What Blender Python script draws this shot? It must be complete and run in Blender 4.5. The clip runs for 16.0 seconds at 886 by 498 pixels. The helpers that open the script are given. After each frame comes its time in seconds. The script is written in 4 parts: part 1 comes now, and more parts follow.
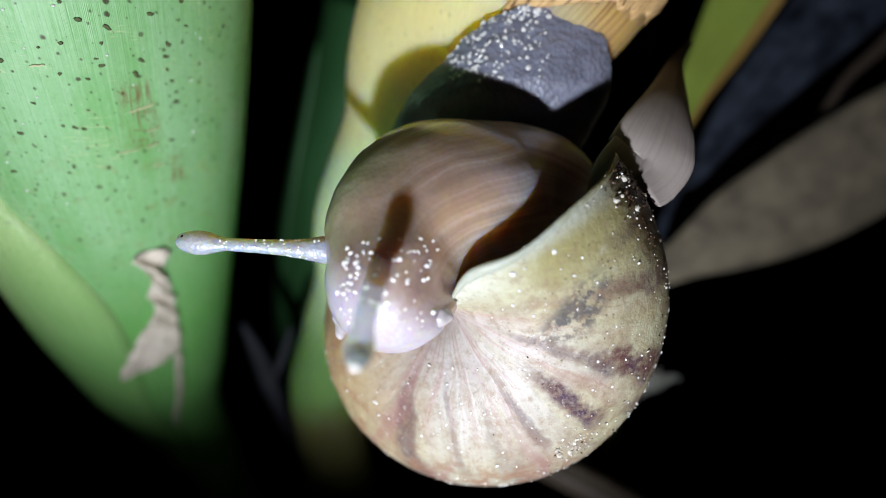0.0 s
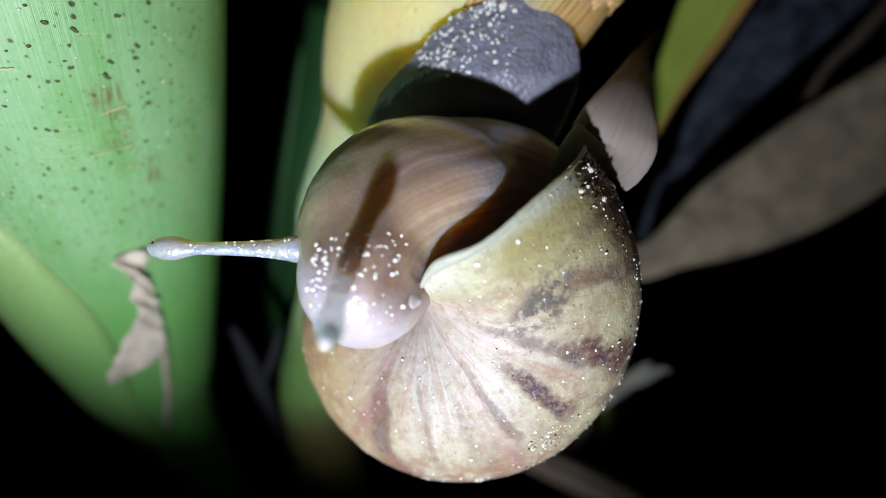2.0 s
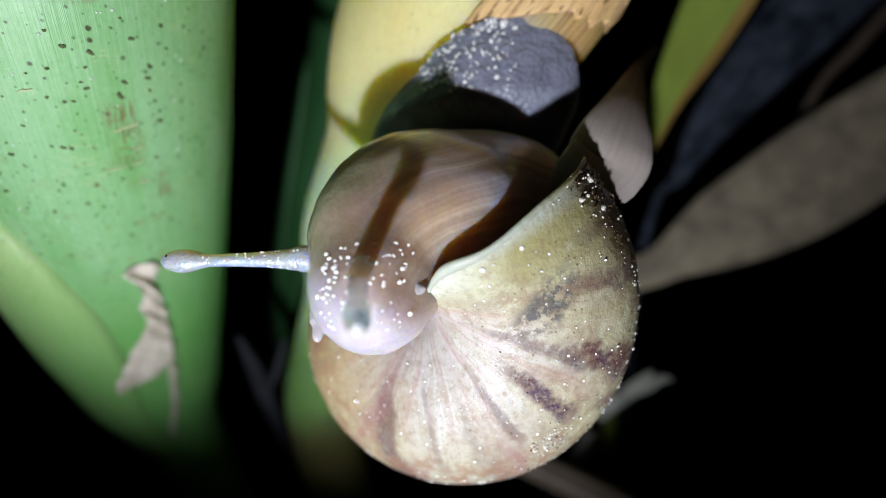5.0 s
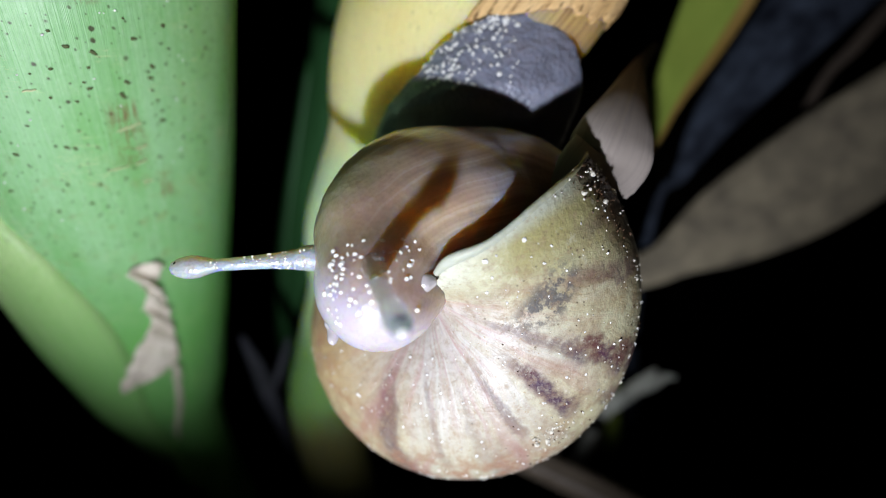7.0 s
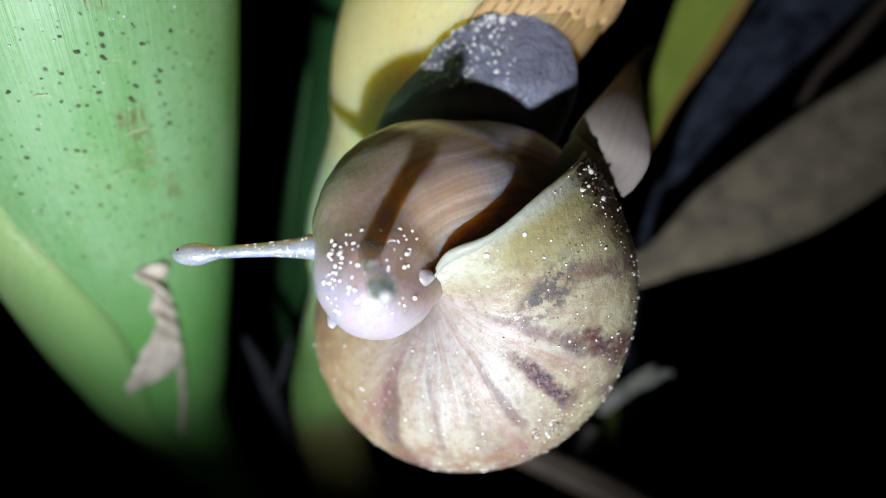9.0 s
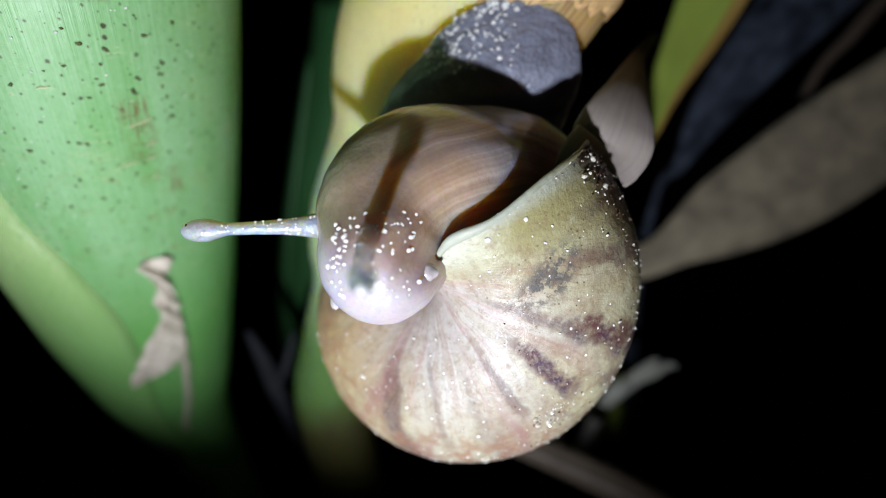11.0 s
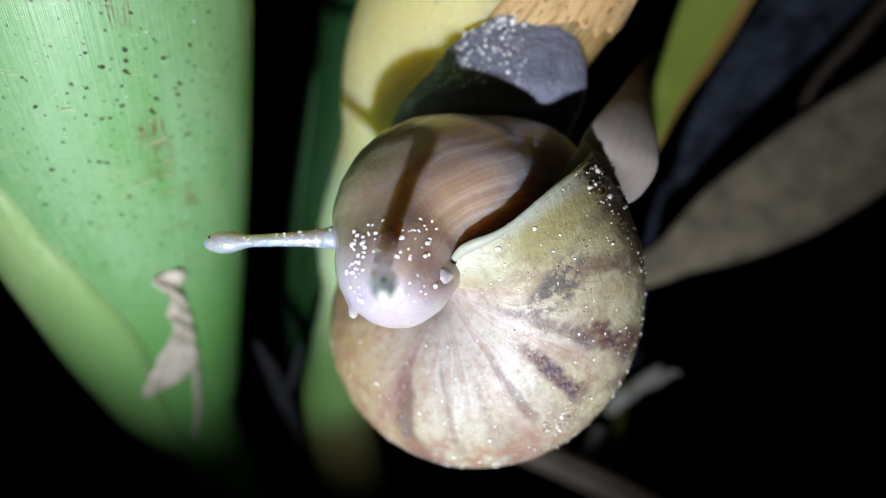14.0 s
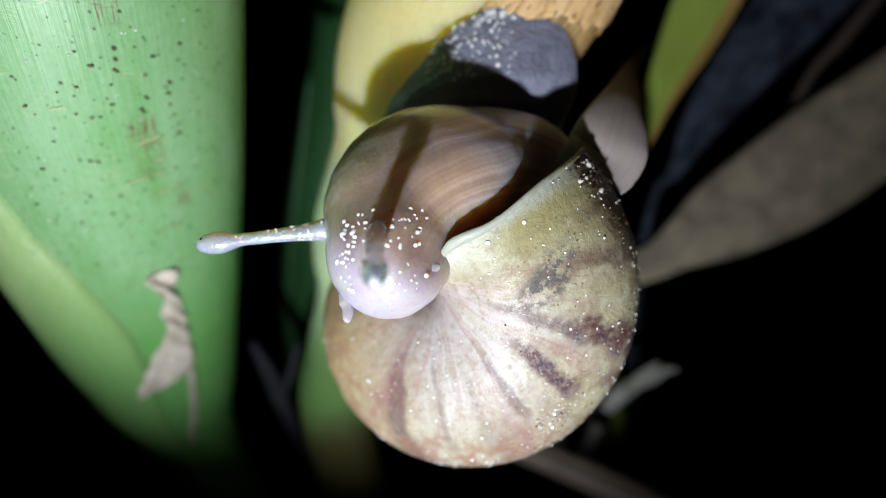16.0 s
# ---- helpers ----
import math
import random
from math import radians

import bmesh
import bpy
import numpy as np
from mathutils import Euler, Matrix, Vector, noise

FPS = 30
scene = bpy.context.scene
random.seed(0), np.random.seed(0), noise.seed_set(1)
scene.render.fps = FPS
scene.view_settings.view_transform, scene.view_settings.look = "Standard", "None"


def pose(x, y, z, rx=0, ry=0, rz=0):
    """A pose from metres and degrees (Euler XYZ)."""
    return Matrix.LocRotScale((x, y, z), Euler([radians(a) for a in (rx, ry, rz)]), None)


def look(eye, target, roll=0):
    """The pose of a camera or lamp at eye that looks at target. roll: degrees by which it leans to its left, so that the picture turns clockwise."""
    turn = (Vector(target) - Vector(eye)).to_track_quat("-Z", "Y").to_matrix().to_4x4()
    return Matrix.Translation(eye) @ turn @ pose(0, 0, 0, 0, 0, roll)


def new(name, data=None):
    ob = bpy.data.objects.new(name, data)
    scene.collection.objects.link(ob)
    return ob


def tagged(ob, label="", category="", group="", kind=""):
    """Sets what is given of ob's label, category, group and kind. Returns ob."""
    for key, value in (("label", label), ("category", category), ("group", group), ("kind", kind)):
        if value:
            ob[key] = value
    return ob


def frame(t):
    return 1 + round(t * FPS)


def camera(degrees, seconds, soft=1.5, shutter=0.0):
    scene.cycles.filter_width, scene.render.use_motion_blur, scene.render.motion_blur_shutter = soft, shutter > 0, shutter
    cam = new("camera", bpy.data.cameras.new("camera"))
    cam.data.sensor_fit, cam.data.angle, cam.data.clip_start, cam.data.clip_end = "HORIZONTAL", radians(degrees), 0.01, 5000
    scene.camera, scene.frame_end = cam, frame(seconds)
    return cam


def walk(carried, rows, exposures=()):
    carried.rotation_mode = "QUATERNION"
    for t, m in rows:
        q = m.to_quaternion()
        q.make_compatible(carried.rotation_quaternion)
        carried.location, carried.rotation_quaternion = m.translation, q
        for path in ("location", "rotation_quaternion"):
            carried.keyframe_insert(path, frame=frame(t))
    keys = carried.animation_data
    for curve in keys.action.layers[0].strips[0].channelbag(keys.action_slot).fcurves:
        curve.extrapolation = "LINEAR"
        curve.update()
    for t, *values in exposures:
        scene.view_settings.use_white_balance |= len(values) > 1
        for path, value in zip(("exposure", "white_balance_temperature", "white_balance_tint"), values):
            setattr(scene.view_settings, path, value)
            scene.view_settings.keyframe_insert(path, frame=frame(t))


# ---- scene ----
MM = 0.001          # the place is drawn in millimetres round the first eye and scaled here
EYE, TILT = 0.21, -36.0
BASE = pose(0, 0, EYE, TILT, 0, 0)


def spot_at(x, y, z, rx=0, ry=0, rz=0):
    """World pose of a place given in millimetres right, ahead and above the first eye."""
    return BASE @ pose(x * MM, y * MM, z * MM, rx, ry, rz)


cam = camera(85.0, 16.0, soft=0.85)
cam.data.dof.use_dof = True
cam.data.dof.focus_distance = 0.053
cam.data.dof.aperture_fstop = 8.2
PATH = [
    (0, -0, 0, 0, 90, -0, 0),
    (0.5, 0.8, -0.18, 0.03, 90.547, 0.209, 0.388),
    (1, 1.82, -0.13, -0.32, 90.692, 0.616, 0.351),
    (1.5, 2.7, -0.46, -0.5, 90.83, 0.9, 0.308),
    (2, 4.06, -0.62, -1.84, 90.572, 1.473, 0.237),
    (2.5, 5.44, -0.52, -3.09, 90.841, 1.82, 0.544),
    (3, 5.61, -0.44, -2.69, 91.155, 1.775, 0.8),
    (3.5, 5.38, -0.89, -2.64, 91.286, 1.75, 0.703),
    (4, 4.5, -2.2, -1.08, 91.674, 1.51, 0.738),
    (6.5, 4.35, -2.36, -1.88, 91.348, 2.118, 0.88),
    (7, 4.55, -2.41, -1.92, 91.699, 2.007, 1.083),
    (7.5, 4.2, -2.81, -1.98, 91.768, 1.979, 1.013),
    (8, 4.06, -2.79, -1.75, 91.546, 2.073, 0.958),
    (8.5, 3.4, -3.3, -1.68, 91.648, 2.131, 0.869),
    (9, 3.73, -3.95, -2.43, 91.887, 2.479, 0.726),
    (11.5, 3.16, -3.85, -3.09, 91.295, 2.83, 1.018),
    (12, 2.24, -3.83, -2.93, 91.247, 2.71, 1.154),
    (12.5, 1.76, -4.01, -2.24, 91.261, 2.635, 1.146),
    (13, 2.35, -4.22, -2.4, 91.44, 2.911, 1.21),
    (13.5, 2.56, -5.03, -2.01, 92.018, 2.923, 1.044),
    (14, 2.12, -5.63, -1.94, 92.099, 3.073, 0.947),
    (14.5, 2.2, -5.42, -2, 92.163, 3.216, 1.072),
    (15, 2.57, -5.07, -2.52, 92.086, 3.453, 1.048),
    (15.5, 2.84, -5.39, -2.54, 92.308, 3.506, 0.99),
    (16, 3.26, -5.63, -3.12, 92.461, 3.7, 0.965),
]
walk(cam, [(t, spot_at(x, y, z, rx, ry, rz)) for t, x, y, z, rx, ry, rz in PATH])

# ---- light: night, one small torch held under the lens ----
world = bpy.data.worlds.new("night")
scene.world = world
world.use_nodes = True
world.node_tree.nodes["Background"].inputs[0].default_value = (0.004, 0.005, 0.008, 1)
world.node_tree.nodes["Background"].inputs[1].default_value = 0.02

torch = new("torch_light", bpy.data.lights.new("torch_light", "SPOT"))
torch.data.energy = 1.17
torch.data.color = (0.86, 0.915, 1.0)
torch.data.shadow_soft_size = 0.0022
torch.data.spot_size = radians(86)
torch.data.spot_blend = 0.9
torch.matrix_basis = BASE @ look((-0.020, -0.034, -0.077), (0.002, 0.066, 0.020))
scene.view_settings.exposure = 0.0


# ---- materials ----
class Nodes:
    """A short way of writing node materials."""

    def __init__(self, name):
        self.mat = bpy.data.materials.new(name)
        self.mat.use_nodes = True
        self.tree = self.mat.node_tree
        self.bsdf = self.tree.nodes["Principled BSDF"]

    def link(self, a, b):
        self.tree.links.new(a, b)

    def node(self, kind, **values):
        n = self.tree.nodes.new(kind)
        for k, v in values.items():
            if k == "op":
                n.operation = v
            elif k == "blend":
                n.data_type, n.blend_type = "RGBA", v
        return n

    def put(self, socket, v):
        if isinstance(v, bpy.types.NodeSocket):
            self.link(v, socket)
        else:
            socket.default_value = v

    def coords(self, which="Object", scale=(1, 1, 1), turn=(0, 0, 0), loc=(0, 0, 0)):
        c = self.node("ShaderNodeTexCoord")
        m = self.node("ShaderNodeMapping")
        m.inputs["Scale"].default_value = scale
        m.inputs["Rotation"].default_value = turn
        m.inputs["Location"].default_value = loc
        self.link(c.outputs[which], m.inputs["Vector"])
        return m.outputs["Vector"]

    def noise(self, vec, scale, detail=4, rough=0.55, distort=0.0):
        n = self.node("ShaderNodeTexNoise")
        self.link(vec, n.inputs["Vector"])
        n.inputs["Scale"].default_value, n.inputs["Detail"].default_value = scale, detail
        n.inputs["Roughness"].default_value, n.inputs["Distortion"].default_value = rough, distort
        return n.outputs["Fac"]

    def cells(self, vec, scale, feature="F1", out="Distance", jitter=1.0):
        n = self.node("ShaderNodeTexVoronoi")
        n.feature = feature
        self.link(vec, n.inputs["Vector"])
        n.inputs["Scale"].default_value = scale
        n.inputs["Randomness"].default_value = jitter
        return n.outputs[out]

    def ramp(self, fac, stops, smooth=False):
        n = self.node("ShaderNodeValToRGB")
        r = n.color_ramp
        r.interpolation = "EASE" if smooth else "LINEAR"
        while len(r.elements) < len(stops):
            r.elements.new(0.5)
        for e, (p, c) in zip(r.elements, stops):
            e.position = p
            e.color = (c, c, c, 1) if isinstance(c, (int, float)) else (*c, 1)
        self.put(n.inputs["Fac"], fac)
        return n.outputs["Color"]

    def mix(self, fac, a, b, blend="MIX"):
        n = self.node("ShaderNodeMix", blend=blend)
        self.put(n.inputs[0], fac)
        for s, v in ((n.inputs[6], a), (n.inputs[7], b)):
            self.put(s, v if isinstance(v, bpy.types.NodeSocket) else (*v, 1))
        return n.outputs[2]

    def math(self, op, a, b=0.0, clamp=False):
        n = self.node("ShaderNodeMath", op=op)
        n.use_clamp = clamp
        self.put(n.inputs[0], a)
        self.put(n.inputs[1], b)
        return n.outputs[0]

    def xyz(self, vec):
        n = self.node("ShaderNodeSeparateXYZ")
        self.link(vec, n.inputs[0])
        return n.outputs

    def span(self, v, a, b):
        """0 at a to 1 at b, smooth."""
        n = self.node("ShaderNodeMapRange")
        n.interpolation_type = "SMOOTHSTEP"
        self.put(n.inputs["Value"], v)
        n.inputs["From Min"].default_value, n.inputs["From Max"].default_value = min(a, b), max(a, b)
        n.inputs["To Min"].default_value, n.inputs["To Max"].default_value = (0, 1) if a < b else (1, 0)
        return n.outputs["Result"]

    def bump(self, height, depth, strength=1.0, after=None):
        n = self.node("ShaderNodeBump")
        n.inputs["Strength"].default_value, n.inputs["Distance"].default_value = strength, depth
        self.link(height, n.inputs["Height"])
        if after is not None:
            self.link(after, n.inputs["Normal"])
        return n.outputs["Normal"]

    def finish(self, color, rough=0.5, normal=None, **more):
        self.put(self.bsdf.inputs["Base Color"], color if isinstance(color, bpy.types.NodeSocket) else (*color, 1))
        self.put(self.bsdf.inputs["Roughness"], rough)
        if normal is not None:
            self.link(normal, self.bsdf.inputs["Normal"])
        for k, v in more.items():
            self.put(self.bsdf.inputs[k.replace("_", " ")], v)
        return self.mat


def stalk_material(name, light, deep, edge_tint, spots=0.0, streak=0.25):
    """Fibrous plant skin: UV runs round (x) and along (y) in millimetres."""
    n = Nodes(name)
    uv = n.coords("UV", (1, 1, 1))
    fibre = n.noise(n.coords("UV", (2.3, 0.02, 1)), 1.0, 3, 0.65)
    fine = n.noise(n.coords("UV", (5.5, 0.03, 1)), 1.0, 2, 0.6)
    cloud = n.noise(n.coords("UV", (0.10, 0.05, 1)), 1.0, 4, 0.6)
    c = n.mix(n.ramp(cloud, [(0.32, 0.0), (0.68, 1.0)]), light, deep)
    c = n.mix(n.math("MULTIPLY", n.ramp(fibre, [(0.4, 0.0), (0.7, 1.0)]), streak), c, edge_tint)
    c = n.mix(n.math("MULTIPLY", n.ramp(fine, [(0.5, 0.0), (0.66, 1.0)]), streak * 0.9), c, tuple(k * 0.72 for k in deep))
    grain = n.noise(n.coords("UV", (1.5, 1.1, 1)), 1.0, 5, 0.75)
    c = n.mix(n.ramp(grain, [(0.52, 0.0), (0.70, 0.38)]), c, tuple(k * 0.7 for k in deep))
    c = n.mix(n.ramp(grain, [(0.30, 0.35), (0.46, 0.0)]), c, edge_tint)
    h = n.math("ADD", n.math("MULTIPLY", fibre, 0.7), n.math("MULTIPLY", fine, 0.3))
    if spots:
        wob = n.noise(n.coords("UV", (0.9, 0.9, 1)), 1.0, 2)
        patchy = n.noise(n.coords("UV", (0.09, 0.09, 1)), 1.0, 2)
        for kx, ky, r0, r1, dim in ((0.31, 0.36, 0.03, 0.05, 0.95), (0.55, 0.60, 0.02, 0.06, 0.7)):
            cell = n.node("ShaderNodeTexVoronoi")
            cell.voronoi_dimensions = "2D"
            n.link(n.coords("UV", (kx, ky, 1), loc=(kx * 7, ky * 3, 0)), cell.inputs["Vector"])
            cell.inputs["Scale"].default_value = 1.0
            size = n.xyz(cell.outputs["Color"])[0]
            lim = n.math("ADD", n.math("MULTIPLY", n.math("MULTIPLY", size, size), r1), r0)
            d = n.math("ADD", cell.outputs["Distance"], n.math("MULTIPLY", n.math("SUBTRACT", wob, 0.5), 0.25))
            m = n.math("MULTIPLY", n.span(n.math("SUBTRACT", d, lim), 0.045, -0.03), spots * dim)
            m = n.math("MULTIPLY", m, n.ramp(patchy, [(0.3, 0.75), (0.5, 1.0)]))
            c = n.mix(m, c, (0.040, 0.040, 0.012))
    return n, uv, c, h


def make_green():
    n, uv, c, h = stalk_material("green_stalk_skin", (0.27, 0.49, 0.25), (0.16, 0.39, 0.12), (0.40, 0.59, 0.36), 1.0, 0.26)
    u, v, _ = n.xyz(uv)
    c = n.mix(n.math("MULTIPLY", n.span(v, 20.0, -6.0), 0.75), c, (0.14, 0.39, 0.09))
    # a rasped, browned scrape with cross scratches
    wob = n.noise(n.coords("UV", (0.8, 0.8, 1)), 1.0, 3)
    hatch = n.noise(n.coords("UV", (4.2, 0.25, 1)), 1.0, 2, 0.6)
    cross = n.noise(n.coords("UV", (0.35, 2.4, 1), turn=(0, 0, 0.2)), 1.0, 2, 0.6)
    nick = n.math("MAXIMUM", n.ramp(hatch, [(0.50, 0.0), (0.58, 1.0)]), n.ramp(cross, [(0.56, 0.0), (0.64, 0.8)]))
    for u0, v0, du, dv in (GREEN_SCRAPE, GREEN_SCRAPE_ABOVE, GREEN_SCRAPE_BELOW):
        box = n.math("MULTIPLY", n.span(n.math("ABSOLUTE", n.math("SUBTRACT", n.math("ADD", u, wob), u0 + 0.5)), du, du * 0.5),
                     n.span(n.math("ABSOLUTE", n.math("SUBTRACT", n.math("ADD", v, wob), v0 + 0.5)), dv, dv * 0.5))
        c = n.mix(n.math("MULTIPLY", n.math("MULTIPLY", box, nick), 0.75), c, (0.17, 0.075, 0.035))
    # scattered brown abrasions lower down
    worn = n.math("MULTIPLY", n.ramp(n.noise(n.coords("UV", (0.28, 0.5, 1)), 1.0, 4, 0.7), [(0.56, 0.0), (0.72, 0.75)]),
                  n.span(n.math("ABSOLUTE", n.math("SUBTRACT", v, GREEN_SCRAPE[1] - 13)), 15, 2))
    c = n.mix(worn, c, (0.22, 0.20, 0.06))
    # thin pale scratches across the fibres
    scr = n.noise(n.coords("UV", (0.16, 3.2, 1), turn=(0, 0, 0.12)), 1.0, 1, 0.4)
    where = n.noise(n.coords("UV", (0.13, 0.16, 1), loc=(5, 2, 0)), 1.0, 2)
    line = n.math("MULTIPLY", n.ramp(scr, [(0.485, 0.0), (0.5, 1.0), (0.515, 0.0)]), n.span(where, 0.54, 0.62))
    c = n.mix(n.math("MULTIPLY", line, 0.6), c, (0.62, 0.60, 0.34))
    b = n.bump(h, 0.00016, 0.7)
    return n.finish(c, 0.40, b, Specular_IOR_Level=0.5, Subsurface_Weight=0.12, Subsurface_Radius=(0.001, 0.002, 0.0006))


def make_sheath():
    n, uv, c, h = stalk_material("sheath_skin", (0.40, 0.58, 0.24), (0.25, 0.46, 0.14), (0.54, 0.66, 0.36), 0.25, 0.3)
    c = n.mix(n.math("MULTIPLY", n.span(n.xyz(uv)[1], 2.0, -26.0), 0.85), c, (0.17, 0.40, 0.11))
    return n.finish(c, 0.45, n.bump(h, 0.00012, 0.6), Specular_IOR_Level=0.4, Subsurface_Weight=0.12,
                    Subsurface_Radius=(0.001, 0.002, 0.0006))


def make_yellow():
    n, uv, c, h = stalk_material("yellowing_sheath_skin", (0.87, 0.76, 0.36), (0.84, 0.69, 0.28), (0.92, 0.84, 0.52), 0.35, 0.35)
    p = n.coords("Object", (1000, 1000, 1000))
    x, y, z = n.xyz(p)
    wob = n.noise(n.coords("Object", (90, 90, 90)), 1.0, 4)
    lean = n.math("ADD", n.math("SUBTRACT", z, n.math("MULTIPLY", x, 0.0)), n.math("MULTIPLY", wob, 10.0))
    green = n.span(lean, YELLOW_GREEN[0], YELLOW_GREEN[1])
    c = n.mix(green, c, n.mix(n.ramp(h, [(0.35, 0.0), (0.65, 1.0)]), (0.50, 0.68, 0.36), (0.62, 0.76, 0.50)))
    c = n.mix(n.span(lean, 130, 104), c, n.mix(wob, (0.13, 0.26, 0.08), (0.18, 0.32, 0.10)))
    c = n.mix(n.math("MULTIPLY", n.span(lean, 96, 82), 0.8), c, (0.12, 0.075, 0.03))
    dry = n.span(n.math("ADD", n.math("ADD", x, n.math("MULTIPLY", z, 0.35)), n.math("MULTIPLY", wob, 14.0)), YELLOW_DRY[0], YELLOW_DRY[1])
    tan = n.mix(n.ramp(n.noise(n.coords("UV", (1.1, 0.05, 1)), 1.0, 4, 0.7), [(0.42, 0.0), (0.62, 1.0)]), (0.68, 0.43, 0.17), (0.33, 0.15, 0.045))
    c = n.mix(dry, c, tan)
    fleck = n.ramp(n.noise(n.coords("UV", (1.2, 0.8, 1)), 1.0, 3, 0.7), [(0.68, 0.0), (0.74, 1.0)])
    c = n.mix(n.math("MULTIPLY", fleck, 0.7), c, (0.22, 0.12, 0.03))
    return n.finish(c, 0.4, n.bump(h, 0.00022, 0.8), Specular_IOR_Level=0.45, Subsurface_Weight=0.9,
                    Subsurface_Scale=1.0, Subsurface_Radius=(0.0110, 0.0085, 0.0004))


def make_plain_stalk(name, light, deep, tint):
    n, uv, c, h = stalk_material(name, light, deep, tint, 0.3)
    return n.finish(c, 0.5, n.bump(h, 0.0002, 0.6), Specular_IOR_Level=0.35)


def make_dry(name, a, b, dark, pitted=0.0, relief=0.0005):
    n = Nodes(name)
    big = n.noise(n.coords("Object", (120, 120, 120)), 1.0, 4, 0.6)
    vein = n.noise(n.coords("UV", (1.4, 0.05, 1)), 1.0, 3, 0.65)
    c = n.mix(n.ramp(big, [(0.35, 0.0), (0.65, 1.0)]), a, b)
    c = n.mix(n.math("MULTIPLY", n.ramp(vein, [(0.48, 0.0), (0.66, 1.0)]), 0.5), c, dark)
    if pitted:
        pit = n.ramp(n.noise(n.coords("UV", (1.3, 0.7, 1)), 1.0, 2, 0.6), [(0.59, 0.0), (0.64, 1.0)])
        c = n.mix(n.math("MULTIPLY", pit, pitted * 0.8), c, (0.10, 0.045, 0.015))
    return n.finish(c, 0.75, n.bump(n.math("ADD", vein, n.math("MULTIPLY", big, 0.5)), relief, 0.8), Specular_IOR_Level=0.25)


def make_soil():
    n = Nodes("dark_soil")
    v = n.coords("Object", (1, 1, 1))
    a, b = n.noise(v, 14, 6, 0.65), n.noise(v, 160, 6, 0.7)
    c = n.mix(n.ramp(a, [(0.35, 0.0), (0.65, 1.0)]), (0.010, 0.007, 0.005), (0.026, 0.018, 0.012))
    c = n.mix(n.ramp(b, [(0.6, 0.0), (0.75, 0.6)]), c, (0.045, 0.034, 0.024))
    return n.finish(c, 0.95, n.bump(n.math("ADD", a, b), 0.006, 0.9), Specular_IOR_Level=0.1)


def make_shell():
    """UV x: degrees back from the lip / 360; y: 0 at the columella to 1 at the suture behind."""
    n = Nodes("striped_shell")
    uv = n.coords("UV")
    u0, v, _ = n.xyz(uv)
    deg0 = n.math("MULTIPLY", u0, 360.0)
    wob = n.noise(n.coords("Object", (260, 260, 260)), 1.0, 4, 0.6)
    wob2 = n.noise(n.coords("Object", (1100, 1100, 1100)), 1.0, 3, 0.65)
    deg = n.math("ADD", deg0, n.math("ADD", n.math("MULTIPLY", n.math("SUBTRACT", wob, 0.5), 12.0),
                                     n.math("MULTIPLY", n.math("SUBTRACT", wob2, 0.5), 5.0)))
    base = n.mix(n.ramp(wob, [(0.35, 0.0), (0.65, 1.0)]), (0.385, 0.33, 0.20), (0.285, 0.248, 0.145))
    # fine growth lines that fan out from the columella
    calm = n.noise(n.coords("Object", (170, 170, 170)), 1.0, 1, 0.4)

    def grown(k, kv):
        c = n.node("ShaderNodeCombineXYZ")
        n.link(n.math("MULTIPLY", n.math("ADD", u0, n.math("MULTIPLY", n.math("SUBTRACT", calm, 0.5), 0.035)), k), c.inputs[0])
        n.link(n.math("MULTIPLY", v, kv), c.inputs[1])
        return c.outputs[0]
    lines = n.noise(grown(62, 2.2), 1.0, 4, 0.7)
    lines2 = n.noise(grown(300, 5.0), 1.0, 2, 0.6)
    c = n.mix(n.math("MULTIPLY", n.ramp(lines, [(0.45, 0.0), (0.7, 1.0)]), 0.38), base, (0.50, 0.455, 0.39))
    # chalky pale sector, and a mottle of tan stains
    c = n.mix(n.math("MULTIPLY", n.math("MULTIPLY", n.span(deg, 78, 105), n.span(deg, 172, 145)), n.ramp(lines, [(0.35, 0.25), (0.6, 0.68)])), c, (0.405, 0.39, 0.33))
    mott = n.noise(n.coords("Object", (420, 420, 420)), 1.0, 5, 0.7)
    c = n.mix(n.ramp(mott, [(0.50, 0.0), (0.66, 0.6)]), c, (0.27, 0.195, 0.11))
    # yellowish-green and tan clouds on the newer shell
    cloud = n.noise(n.coords("Object", (310, 310, 310), loc=(9, 4, 2)), 1.0, 5, 0.65)
    newer = n.span(deg, 125, 85)
    c = n.mix(n.math("MULTIPLY", newer, n.ramp(cloud, [(0.46, 0.0), (0.60, 0.65)])), c, (0.47, 0.455, 0.30))
    c = n.mix(n.math("MULTIPLY", newer, n.ramp(cloud, [(0.34, 0.55), (0.46, 0.0)])), c, (0.25, 0.185, 0.09))
    # older shell grows more olive, then brown
    c = n.mix(n.math("MULTIPLY", n.span(deg, 40, 10), 0.9), c, n.mix(wob, (0.33, 0.31, 0.15), (0.30, 0.26, 0.10)))
    c = n.mix(n.math("MULTIPLY", n.span(deg, 165, 220), n.ramp(lines, [(0.35, 0.35), (0.65, 0.8)])), c, (0.40, 0.25, 0.09))
    # pale, rosy fan at the columella
    fan = n.math("MULTIPLY", n.span(v, 0.46, 0.12), n.math("MULTIPLY", n.span(deg, 30, 62), n.ramp(mott, [(0.3, 1.0), (0.6, 0.5)])))
    rosy = n.mix(n.ramp(lines, [(0.46, 0.0), (0.62, 1.0)]), (0.54, 0.49, 0.50), (0.45, 0.28, 0.31))
    c = n.mix(n.math("MULTIPLY", fan, 0.85), c, rosy)
